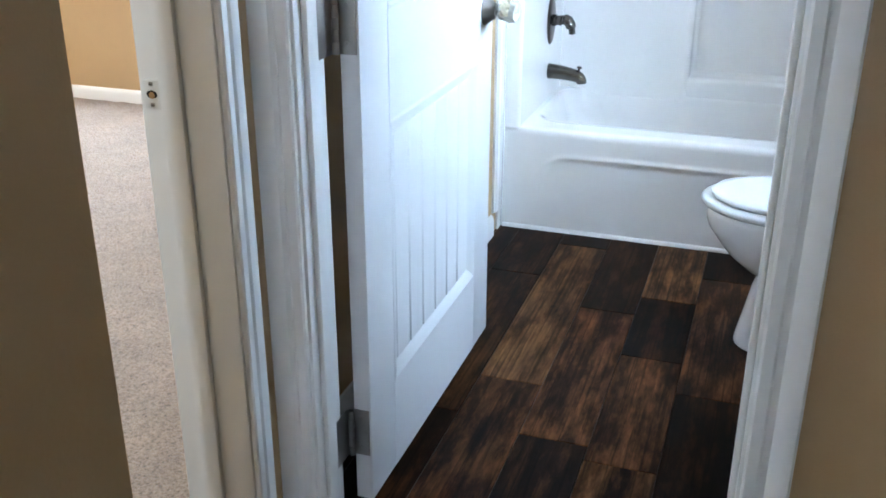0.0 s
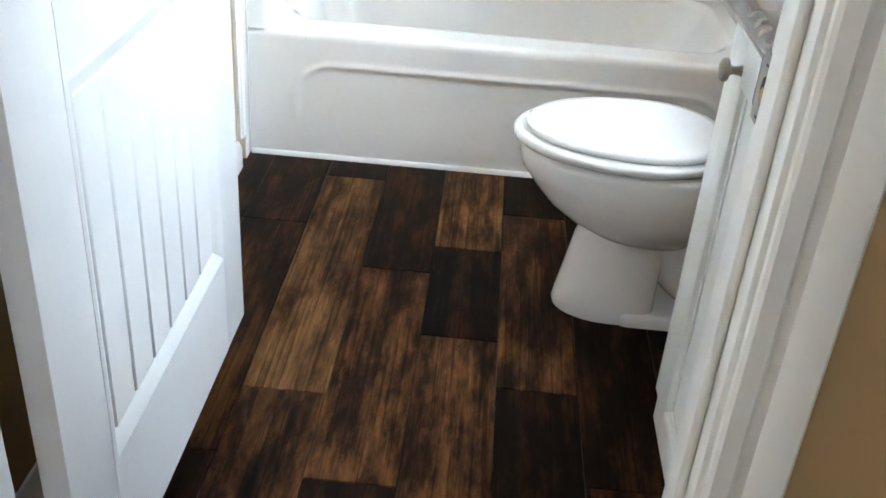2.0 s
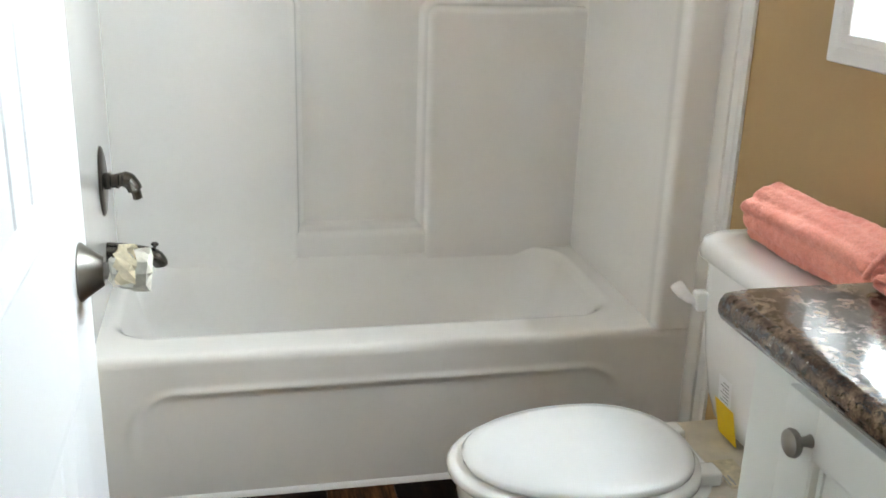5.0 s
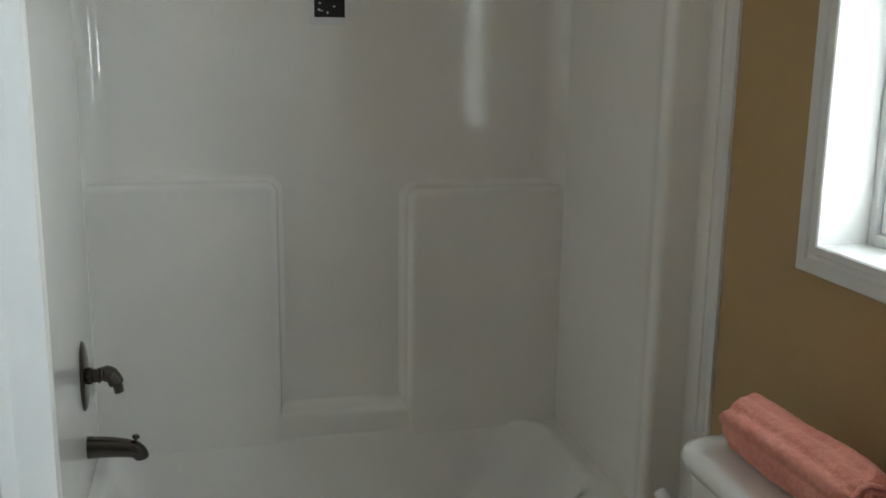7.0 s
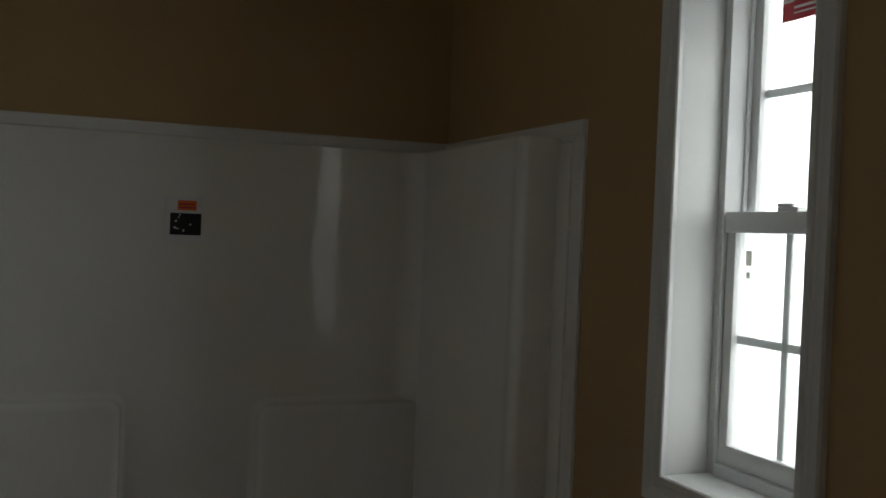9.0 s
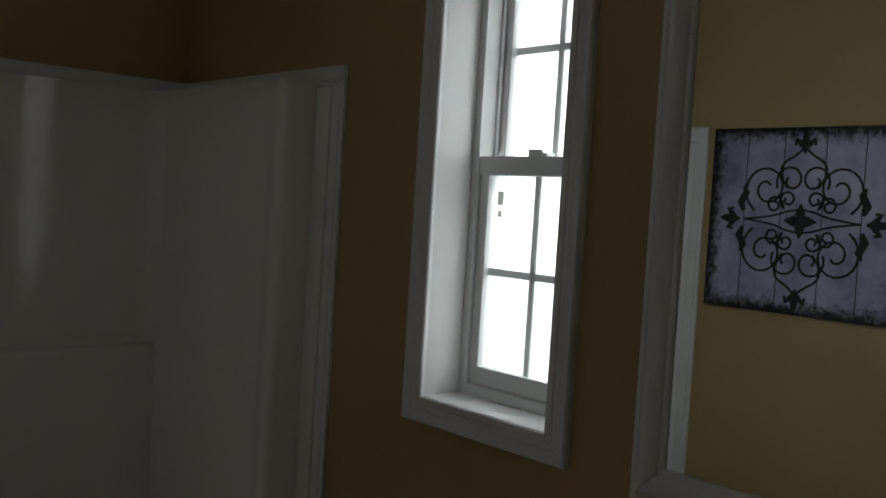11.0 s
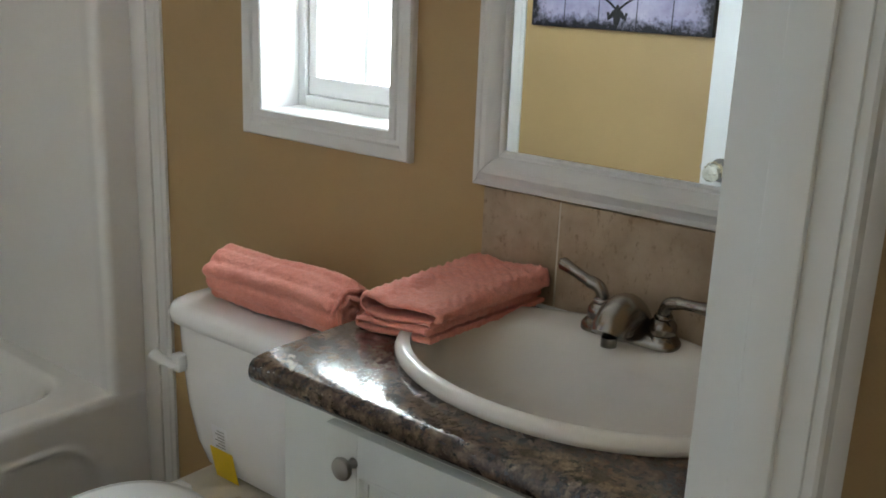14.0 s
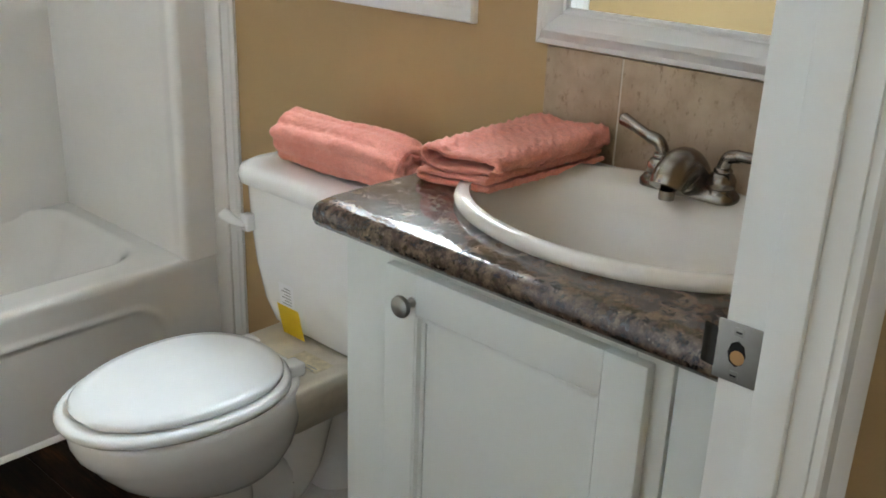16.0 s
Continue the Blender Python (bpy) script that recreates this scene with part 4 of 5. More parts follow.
toilet = thing("toilet", (0.98, TY, 0), "white two-piece toilet with closed lid, stickers still on", "toilet")
bowl = part("bowl", loft(bmesh.new(), [egg(0.850, 1.02, 0.070, 0.185), egg(0.815, 1.05, 0.100, 0.200), egg(0.765, 1.07, 0.126, 0.228), egg(0.722, 1.09, 0.144, 0.262), egg(0.694, 1.10, 0.155, 0.296), egg(0.678, 1.105, 0.160, 0.318),
                                        egg(0.668, 1.105, 0.1635, 0.330), egg(0.661, 1.105, 0.165, 0.350), egg(0.660, 1.105, 0.165, 0.370), egg(0.664, 1.105, 0.162, 0.381), egg(0.672, 1.10, 0.155, 0.386)]), CHINA, toilet, smooth=60)
part("pedestal", loft(bmesh.new(), [egg(0.768, 0.985, 0.086, 0.0, 5), egg(0.766, 0.985, 0.087, 0.008, 5), egg(0.770, 0.985, 0.085, 0.03, 5), egg(0.784, 0.985, 0.078, 0.10, 5), egg(0.797, 0.99, 0.073, 0.17, 5), egg(0.806, 1.0, 0.076, 0.20, 5), egg(0.812, 1.0, 0.084, 0.222, 5)]), CHINA, toilet, smooth=50)
part("foot", loft(bmesh.new(), [rounded(0.90, 1.27, TY - 0.092, TY + 0.092, z, 0.03) for z in (0.0, 0.022)] + [rounded(0.905, 1.265, TY - 0.087, TY + 0.087, 0.030, 0.03)]), CHINA, toilet, smooth=50)
part("trapway", tube(bmesh.new(), smooth_path([(0.97, TY, 0.22), (1.03, TY, 0.13), (1.08, TY, 0.095), (1.13, TY, 0.14), (1.17, TY, 0.245), (1.215, TY, 0.275), (1.245, TY, 0.20), (1.25, TY, 0.03)]), [0.070] * 12 + [0.062] * 18 + [0.056] * 13, 20, 1.05), CHINA, toilet, smooth=60)
part("deck", loft(bmesh.new(), [rounded(1.04, 1.33, TY - 0.07, TY + 0.07, 0.24, 0.05), rounded(1.02, 1.36, TY - 0.115, TY + 0.115, 0.30, 0.04), rounded(1.01, 1.375, TY - 0.135, TY + 0.135, 0.350, 0.03),
                                rounded(1.01, 1.378, TY - 0.138, TY + 0.138, 0.374, 0.03), rounded(1.015, 1.375, TY - 0.132, TY + 0.132, 0.380, 0.03)]), DECK, toilet, "cream deck dulled by dust and a glued label", smooth=60)
seat = part("seat", loft(bmesh.new(), [egg(0.650, 1.075, 0.167, 0.390), egg(0.643, 1.080, 0.172, 0.396), egg(0.642, 1.080, 0.173, 0.403), egg(0.648, 1.078, 0.169, 0.409), egg(0.660, 1.07, 0.160, 0.411)]), SEAT, toilet, "white toilet seat", smooth=60)
part("lid", loft(bmesh.new(), [egg(0.674, 1.064, 0.150, 0.4118), egg(0.668, 1.068, 0.154, 0.415), egg(0.667, 1.068, 0.1545, 0.421), egg(0.674, 1.064, 0.150, 0.4265), egg(0.70, 1.045, 0.132, 0.4295), egg(0.78, 0.98, 0.085, 0.431)]), SEAT, toilet, "glossy white closed toilet lid", smooth=60)
for dy in (-0.072, 0.072):
    hinge = part("hinge_block", boxed(1.052, 1.098, TY + dy - 0.020, TY + dy + 0.020, 0.380, 0.408, bevel=0.006, seg=3), SEAT, toilet)
    part("hinge_cap", lathe(bmesh.new(), [(0, 0), (0.012, 0), (0.011, 0.010), (0, 0.012)], pose(1.095, TY + dy, 0.381), 16), SEAT, hinge)
part("hinge_bar", tube(bmesh.new(), [(1.078, TY - 0.055, 0.400), (1.078, TY + 0.055, 0.400)], 0.008), SEAT, toilet)
paper = part("instruction_label", boxed(1.112, 1.160, TY - 0.10, TY - 0.01, 0.3801, 0.3808), TAPE, toilet, "beige printed label on the deck")
for k in range(2):
    part("small_print", boxed(1.114 + 0.009 * k, 1.117 + 0.009 * k, TY - 0.090, TY - 0.06, 0.3809, 0.3812), GREYINK, paper)
# tank
ty0, ty1 = TY - 0.205, TY + 0.195
tank = part("tank", loft(bmesh.new(), [rounded(1.225, 1.365, ty0 + 0.085, ty1 - 0.085, 0.3805, 0.05), rounded(1.196, 1.372, ty0 + 0.062, ty1 - 0.062, 0.386, 0.06), rounded(1.178, 1.375, ty0 + 0.044, ty1 - 0.044, 0.405, 0.06), rounded(1.168, 1.376, ty0 + 0.028, ty1 - 0.028, 0.45, 0.06),
                                        rounded(1.160, 1.378, ty0 + 0.012, ty1 - 0.012, 0.53, 0.06), rounded(1.156, 1.378, ty0 + 0.003, ty1 - 0.003, 0.62, 0.058), rounded(1.155, 1.378, ty0, ty1, 0.702, 0.055)]), CHINA, toilet, smooth=60)
part("tank_lid", loft(bmesh.new(), [rounded(1.152, 1.380, ty0 - 0.002, ty1 + 0.002, 0.700, 0.055), rounded(1.140, 1.384, ty0 - 0.012, ty1 + 0.012, 0.706, 0.06), rounded(1.138, 1.385, ty0 - 0.014, ty1 + 0.014, 0.724, 0.06),
                                    rounded(1.144, 1.383, ty0 - 0.009, ty1 + 0.009, 0.738, 0.06), rounded(1.160, 1.375, ty0 + 0.004, ty1 - 0.004, 0.745, 0.055), rounded(1.20, 1.35, ty0 + 0.04, ty1 - 0.04, 0.747, 0.03)]), CHINA, toilet, smooth=60)
lev = part("flush_lever", tube(bmesh.new(), smooth_path([(1.142, -0.440, 0.620), (1.132, -0.434, 0.622), (1.126, -0.418, 0.625), (1.124, -0.400, 0.630), (1.124, -0.384, 0.634)]), [0.010] * 12 + [0.012] * 6 + [0.013] * 6 + [0.008], 12, 0.55), SEAT, toilet, "white plastic flush lever")
part("lever_base", boxed(1.136, 1.160, -0.452, -0.426, 0.603, 0.640, bevel=0.005, seg=3), SEAT, lev)


def tank_front(y, z):
    return 1.1565 + max(0, 0.62 - z) * 0.040 + max(0, 0.53 - z) * 0.045 + max(0, 0.45 - z) * 0.15


def sticker(name, y0, y1, z0, z1, material, parent, label, lift=0.0012):
    rings = [[(tank_front(0, z) - lift - d, y, z) for y in (y0, (y0 + y1) / 2, y1)] for d in (0,) for z in (z0, (z0 + z1) / 2, z1)]
    bm = loft(bmesh.new(), rings, closed=False)
    bmesh.ops.solidify(bm, geom=bm.faces[:], thickness=0.0006)
    return part(name, bm, material, parent, label)


yl = sticker("warning_sticker", -0.578, -0.508, 0.384, 0.458, YELLOW, tank, "yellow sticker on the tank", 0.002)
wl = sticker("care_sticker", -0.567, -0.520, 0.459, 0.510, PAPER, tank, "white printed sticker on the tank", 0.002)
for k in range(6):
    sticker("small_print", -0.560, -0.530 - 0.008 * (k % 2), 0.464 + 0.007 * k, 0.467 + 0.007 * k, GREYINK, wl, "", 0.0034)
for dy in (-0.074,):
    cap = part("bolt_cap", lathe(bmesh.new(), [(0, 0.034), (0.014, 0.034), (0.014, 0.050), (0.010, 0.058), (0, 0.060)], pose(1.06, TY + dy, 0), 18), SEAT, toilet, "white bolt cap")
    part("bolt", lathe(bmesh.new(), [(0, 0.03), (0.016, 0.03), (0.016, 0.036), (0, 0.037)], pose(1.06, TY + dy, 0), 18), BRONZE, toilet)

toilet.location += Vector((0.008, -0.018, 0))


# ---- vanity ----
VY0, VY1, VX = YD + 0.004, -0.994, 0.952     # cabinet between the door wall and the toilet
CT = 0.852
van = thing("vanity_cabinet", (1.16, -1.35, 0), "white vanity cabinet with a recessed-panel door", "vanity cabinet")
part("side_panel", boxed(VX + 0.018, XR - 0.014, VY1 - 0.016, VY1, 0.0, 0.812, bevel=0.001), CAB, van)
part("side_panel", boxed(VX + 0.018, XR - 0.014, VY0, VY0 + 0.016, 0.0, 0.812, bevel=0.001), CAB, van)
part("face_stile", boxed(VX, VX + 0.018, VY1 - 0.118, VY1, 0.07, 0.812, bevel=0.0012), CAB, van)
part("face_stile", boxed(VX, VX + 0.018, -1.558, -1.508, 0.07, 0.812, bevel=0.0012), CAB, van)
part("filler_strip", boxed(VX + 0.001, VX + 0.018, VY0, -1.562, 0.07, 0.812, bevel=0.0012), CAB, van)
part("face_rail", boxed(VX, VX + 0.018, -1.507, VY1 - 0.119, 0.765, 0.812, bevel=0.0012), CAB, van)
part("face_rail", boxed(VX, VX + 0.018, -1.507, VY1 - 0.119, 0.07, 0.115, bevel=0.0012), CAB, van)
part("toe_kick", boxed(VX + 0.070, VX + 0.085, VY0, VY1 - 0.016, 0.0, 0.07), CAB, van)
part("bottom_board", boxed(VX + 0.018, XR - 0.014, VY0 + 0.016, VY1 - 0.016, 0.07, 0.086), CAB, van)
dy0, dy1, dz0, dz1, dx = -1.535, -1.098, 0.085, 0.785, VX - 0.020
vdoor = part("cabinet_door", boxed(dx + 0.013, VX - 0.001, dy0 + 0.05, dy1 - 0.05, dz0 + 0.05, dz1 - 0.05), CAB, van, "white recessed-panel cabinet door")
part("door_stile", boxed(dx, VX - 0.001, dy1 - 0.062, dy1, dz0, dz1, bevel=0.003), CAB, vdoor)
part("door_stile", boxed(dx, VX - 0.001, dy0, dy0 + 0.062, dz0, dz1, bevel=0.003), CAB, vdoor)
part("door_rail", boxed(dx, VX - 0.001, dy0 + 0.0615, dy1 - 0.0615, dz1 - 0.062, dz1, bevel=0.002), CAB, vdoor)
part("door_rail", boxed(dx, VX - 0.001, dy0 + 0.0615, dy1 - 0.0615, dz0, dz0 + 0.062, bevel=0.002), CAB, vdoor)
mitred(vdoor, "bead", [(0, -0.014), (0, -0.001), (-0.003, -0.002), (-0.006, -0.009), (-0.012, -0.010), (-0.012, -0.014)], (dy0 + 0.062, dy1 - 0.062, dz0 + 0.062, dz1 - 0.062), "x", dx, -1, CAB)
part("knob", lathe(bmesh.new(), [(0, 0), (0.008, 0), (0.0065, 0.004), (0.0055, 0.012), (0.008, 0.016), (0.0155, 0.019), (0.0170, 0.023), (0.0155, 0.027), (0.009, 0.030), (0, 0.031)], pose(dx, -1.154, 0.741, 0, -90, 0)), STEEL, vdoor, "satin nickel cabinet knob")

# worktop: rolled front edge, cut out for the sink
SX, SY, SA, SB = 1.178, -1.345, 0.208, 0.285      # sink centre and half axes
cy0, cy1, cx0, cx1 = YD + 0.002, -0.972, 0.898, XR - 0.001
top = thing("countertop", (1.15, -1.33, 0.813), "dark granite-look laminate countertop with a rolled edge", "countertop")
bm = bmesh.new()
prof = [(cx0 + 0.019, 0.813), (cx0 + 0.006, 0.817), (cx0 + 0.001, 0.826), (cx0, 0.834), (cx0 + 0.002, 0.843), (cx0 + 0.008, 0.850), (cx0 + 0.017, CT), (cx0 + 0.040, CT)]
loft(bm, [[(x, y, z) for x, z in prof] for y in (cy0, cy1 - 0.018, cy1 - 0.006)] + [[(x + 0.010, cy1, z * 0.9 + 0.083) for x, z in prof]], closed=False)
n = 64
hole = [(SX + 0.95 * SA * math.cos(2 * math.pi * k / n), SY + 0.95 * SB * math.sin(2 * math.pi * k / n)) for k in range(n)]


def on_rect(px, py):
    dx_, dy_ = px - SX, py - SY
    s = min(((cx1 - SX) if dx_ > 0 else (SX - cx0 - 0.040)) / max(abs(dx_), 1e-6), ((cy1 - SY) if dy_ > 0 else (SY - cy0)) / max(abs(dy_), 1e-6))
    return SX + dx_ * s, SY + dy_ * s


rim_out = [on_rect(*h) for h in hole]
for c in ((cx1, cy1), (cx1, cy0), (cx0 + 0.040, cy0), (cx0 + 0.040, cy1)):
    i = min(range(n), key=lambda k: math.hypot(rim_out[k][0] - c[0], rim_out[k][1] - c[1]))
    rim_out[i] = c
loft(bm, [[(x, y, CT) for x, y in rim_out], [(x, y, CT) for x, y in hole], [(x, y, CT - 0.025) for x, y in hole]], cap=(False, False))
box(bm, cx0 + 0.030, cx1, cy1 - 0.004, cy1, 0.813, CT - 0.0005, bevel=0.0015)
part("slab", bm, COUNTER, top, smooth=50)
part("underside", boxed(cx0 + 0.018, SX - SA - 0.004, cy0, cy1 - 0.004, 0.8125, 0.816), CAB, top)

# sink
sink = thing("sink", (SX, SY, CT), "off-white oval drop-in sink", "sink")


def oval(f, g, z, shift=0.0):
    return [(SX + shift + SA * f * math.cos(2 * math.pi * k / 72), SY + SB * g * math.sin(2 * math.pi * k / 72), z) for k in range(72)]


part("basin", loft(bmesh.new(), [oval(0.985, 0.985, CT), oval(1.0, 1.0, CT + 0.004), oval(1.0, 1.0, CT + 0.010), oval(0.985, 0.985, CT + 0.017), oval(0.95, 0.955, CT + 0.020), oval(0.905, 0.915, CT + 0.019),
                                 oval(0.80, 0.875, CT + 0.012, -0.022), oval(0.745, 0.845, CT + 0.002, -0.028), oval(0.70, 0.80, CT - 0.025, -0.028), oval(0.60, 0.70, CT - 0.070, -0.026), oval(0.45, 0.52, CT - 0.110, -0.02), oval(0.22, 0.25, CT - 0.135, -0.01), oval(0.10, 0.08, CT - 0.140)], cap=(False, True)), BISQUE, sink, smooth=60)
part("drain", lathe(bmesh.new(), [(0, 0), (0.022, 0), (0.021, 0.004), (0.012, 0.003), (0, 0.004)], pose(SX - 0.003, SY, CT - 0.1395)), NICKEL, sink, "nickel drain")

# faucet
fx, fy, fz = 1.338, -1.343, CT + 0.015
fau = thing("faucet", (fx, fy, fz), "brushed nickel two-handle bathroom faucet", "faucet")
part("base_plate", loft(bmesh.new(), [rounded(fx - 0.027, fx + 0.025, fy - 0.082, fy + 0.082, fz - 0.002, 0.025), rounded(fx - 0.027, fx + 0.025, fy - 0.082, fy + 0.082, fz + 0.006, 0.025), rounded(fx - 0.022, fx + 0.02, fy - 0.076, fy + 0.076, fz + 0.014, 0.02), rounded(fx - 0.012, fx + 0.010, fy - 0.060, fy + 0.060, fz + 0.018, 0.010)]), NICKEL, fau, smooth=60)
pts = smooth_path([(fx + 0.004, fy, fz + 0.010), (fx - 0.002, fy, fz + 0.026), (fx - 0.018, fy + 0.001, fz + 0.041), (fx - 0.036, fy + 0.003, fz + 0.039), (fx - 0.054, fy + 0.004, fz + 0.027), (fx - 0.062, fy + 0.004, fz + 0.015)])
sp = part("spout", tube(bmesh.new(), pts, [0.033 - 0.006 * i / (len(pts) - 1) for i in range(len(pts))], 20, 1.0), NICKEL, fau, smooth=60)
part("aerator", lathe(bmesh.new(), [(0, 0), (0.012, 0), (0.012, 0.014), (0, 0.014)], pose(fx - 0.058, fy + 0.004, fz - 0.002), 18), NICKEL, sp)
for s in (1, -1):
    hm = pose(fx, fy + s * 0.052, fz)
    part("handle_body", lathe(bmesh.new(), [(0, 0.0), (0.027, 0.0), (0.0265, 0.006), (0.023, 0.014), (0.020, 0.017), (0.0215, 0.019), (0.021, 0.032), (0.0165, 0.039), (0.013, 0.041), (0.0145, 0.044), (0.012, 0.048), (0, 0.049)], hm, 28), NICKEL, fau, smooth=60)
    path = smooth_path([(fx, fy + s * 0.052, fz + 0.044), (fx, fy + s * 0.053, fz + 0.054), (fx - 0.002, fy + s * 0.060, fz + 0.066), (fx - 0.004, fy + s * 0.076, fz + 0.071)])
    lever = part("handle_elbow", tube(bmesh.new(), path, 0.010, 14), NICKEL, fau, smooth=60)
    tipz = 0.090 if s > 0 else 0.073
    part("handle_lever", tube(bmesh.new(), [(fx - 0.004, fy + s * 0.074, fz + 0.071), (fx - 0.004, fy + s * 0.077, fz + 0.0714), (fx - 0.005, fy + s * 0.100, fz + (tipz + 0.072) / 2), (fx - 0.006, fy + s * 0.124, fz + tipz), (fx - 0.006, fy + s * 0.128, fz + tipz)], [0.0095, 0.0085, 0.0085, 0.0105, 0.007], 14), NICKEL, lever, smooth=60)
part("lift_rod", lathe(bmesh.new(), [(0, 0), (0.0025, 0), (0.0025, 0.030), (0.008, 0.035), (0.008, 0.038), (0.004, 0.042), (0, 0.043)], pose(fx + 0.016, fy - 0.004, fz + 0.012), 14), NICKEL, fau)

# backsplash tiles, from the counter to the mirror
bs = thing("backsplash", (XR, -1.33, CT), "tan stone-look tile backsplash under the mirror", "backsplash")
for u0, u1 in ((-1.170, -1.016), (-1.474, -1.172), (YD + 0.003, -1.476)):
    part("tile", boxed(XR - 0.009, XR - 0.001, u0, u1, CT + 0.001, 1.038, bevel=0.0012, seg=1), TILE, bs)
part("grout", boxed(XR - 0.0084, XR - 0.0008, YD + 0.003, -1.017, CT + 0.001, 1.037), DECK, bs)
part("caulk", tube(bmesh.new(), [(XR - 0.010, YD + 0.004, CT + 0.002), (XR - 0.010, -1.017, CT + 0.002)], 0.004, 8), PAPER, bs)

# mirror
mir = thing("wall_mirror", (XR, -1.32, 1.02), "rectangular wall mirror in a white moulded frame", "mirror")
MF = [(0, 0.002), (0, 0.013), (0.004, 0.016), (0.008, 0.016), (0.010, 0.013), (0.014, 0.013), (0.017, 0.018), (0.026, 0.025), (0.038, 0.029), (0.050, 0.028), (0.060, 0.022), (0.066, 0.016), (0.070, 0.013), (0.080, 0.013), (0.082, 0.010), (0.082, 0.002)]
mo = (YD + 0.070, -1.057, 1.106, 2.02)
mitred(mir, "frame_bar", MF, mo, "x", XR, -1, TRIM_H, width=0.80, gap=0.0007)
part("mirror_glass", boxed(XR - 0.010, XR - 0.004, mo[0] - 0.01, mo[1] + 0.01, mo[2] - 0.01, mo[3] + 0.01), MIRROR, mir, "clear mirror glass", smooth=0)
part("backing", boxed(XR - 0.0035, XR - 0.001, mo[0] - 0.05, mo[1] + 0.05, mo[2] - 0.05, mo[3] + 0.05), GAP, mir, smooth=0)


# ---- towels ----
def terry(p, amount=0.0035, scale=60):
    """Pushes a point about, for the lumpy pile of a towel."""
    q = Vector(p)
    return q + Vector((noise.noise(q * scale), noise.noise(q * scale + Vector((9, 0, 0))), noise.noise(q * scale + Vector((0, 7, 0))))) * amount


def rolled_towel():
    roll = thing("rolled_towel", (1.262, -0.63, 0.747), "coral terry towel rolled up on the toilet tank", "towel")
    cx, cz, ra = 1.240, 0.799, 0.0565
    ya, yb_ = -0.828, -0.470
    rings = []
    for i in range(61):
        u = i / 60
        y = yb_ + (ya - yb_) * u
        end = min(u, 1 - u) * 0.42
        shrink = 1 - 0.30 * max(0, 1 - end / 0.022) ** 2
        ring = []
        for k in range(60):
            a = 2 * math.pi * k / 60
            fold = 0.0035 * math.sin(5 * a + 1.2 * u) - 0.0060 * abs(math.sin(4.5 * a + 0.5 * math.sin(3 * u))) ** 6
            rr = (ra * (1 + 0.04 * math.sin(3 * u * 3 + a)) + fold) * shrink
            z = cz + rr * math.sin(a) * 0.93
            ring.append(terry((cx + 0.010 * math.sin(u * 2) + rr * math.cos(a) * 1.05, y, max(z, 0.7485)), 0.0022, 70))
        rings.append(ring)
    part("outer_layer", loft(bmesh.new(), rings), TOWEL, roll, smooth=70)
    # spiral of cloth at the open end
    pts = []
    for k in range(90):
        a = 0.35 * k * 0.5
        rr = 0.006 + 0.044 * k / 90
        pts.append(terry((cx + rr * math.cos(a), ya - 0.004 + 0.004 * math.sin(k), cz + rr * math.sin(a) * 0.93), 0.003))
    part("spiral_edge", tube(bmesh.new(), pts, 0.0052, 8), TOWEL, roll, smooth=70)
    roll.location += Vector((0.010, -0.010, 0))


rolled_towel()


def folded_towel():
    fold = thing("folded_towel", (1.26, -1.08, CT), "coral terry hand towel folded beside the sink", "towel")
    x0, x1, yc = 1.098, 1.384, -1.080

    def sheet(path, half, near, seed, pile):
        """A thick cloth that follows a folded path across the towel, drawn out along it."""
        rings = []
        for i in range(110):
            u = i / 109
            x = x0 + near + (x1 - x0 - near) * u
            pts = smooth_path([(0, a, b + 0.010 * u * (b > 0.04)) for a, b in path], 8)
            left, right = [], []
            for k, p in enumerate(pts):
                d = (pts[min(k + 1, len(pts) - 1)] - pts[max(k - 1, 0)]).normalized()
                nrm = Vector((0, -d.z, d.y))
                slim = half * min(1.0, 0.45 + 0.55 * min(u, 1 - u) * 60)
                for side, sg in ((left, 1), (right, -1)):
                    q = p + nrm * slim * sg
                    knob = pile * max(0.0, math.sin((x - x0) * 300) * math.sin(q.y * 300)) if q.z > 0.042 else 0.0
                    e = terry((x + 0.004 * math.sin(q.y * 50 + seed), yc - 0.012 * u + q.y, CT + max(q.z + knob, 0.0012) + 0.012 * max(0.0, min(1.0, (-q.y + 0.03) / 0.10))), 0.0022, 60)
                    side.append(terry(e, 0.0016, 190 + seed))
            rings.append(left + right[::-1])
        return loft(bmesh.new(), rings)
    part("bottom_layer", sheet([(-0.066, 0.0055), (0.0, 0.006), (0.070, 0.006), (0.079, 0.012), (0.070, 0.0185), (0.0, 0.018), (-0.060, 0.018)], 0.0048, 0.0, 1, 0.0), TOWEL, fold, smooth=75)
    part("top_layer", sheet([(-0.062, 0.029), (-0.02, 0.0285), (0.045, 0.029), (0.072, 0.031), (0.082, 0.042), (0.073, 0.054), (0.045, 0.057), (0.015, 0.050), (-0.035, 0.049), (-0.066, 0.047), (-0.074, 0.040), (-0.069, 0.036)], 0.0050, 0.006, 9, 0.0030), TOWEL, fold, smooth=75)


folded_towel()


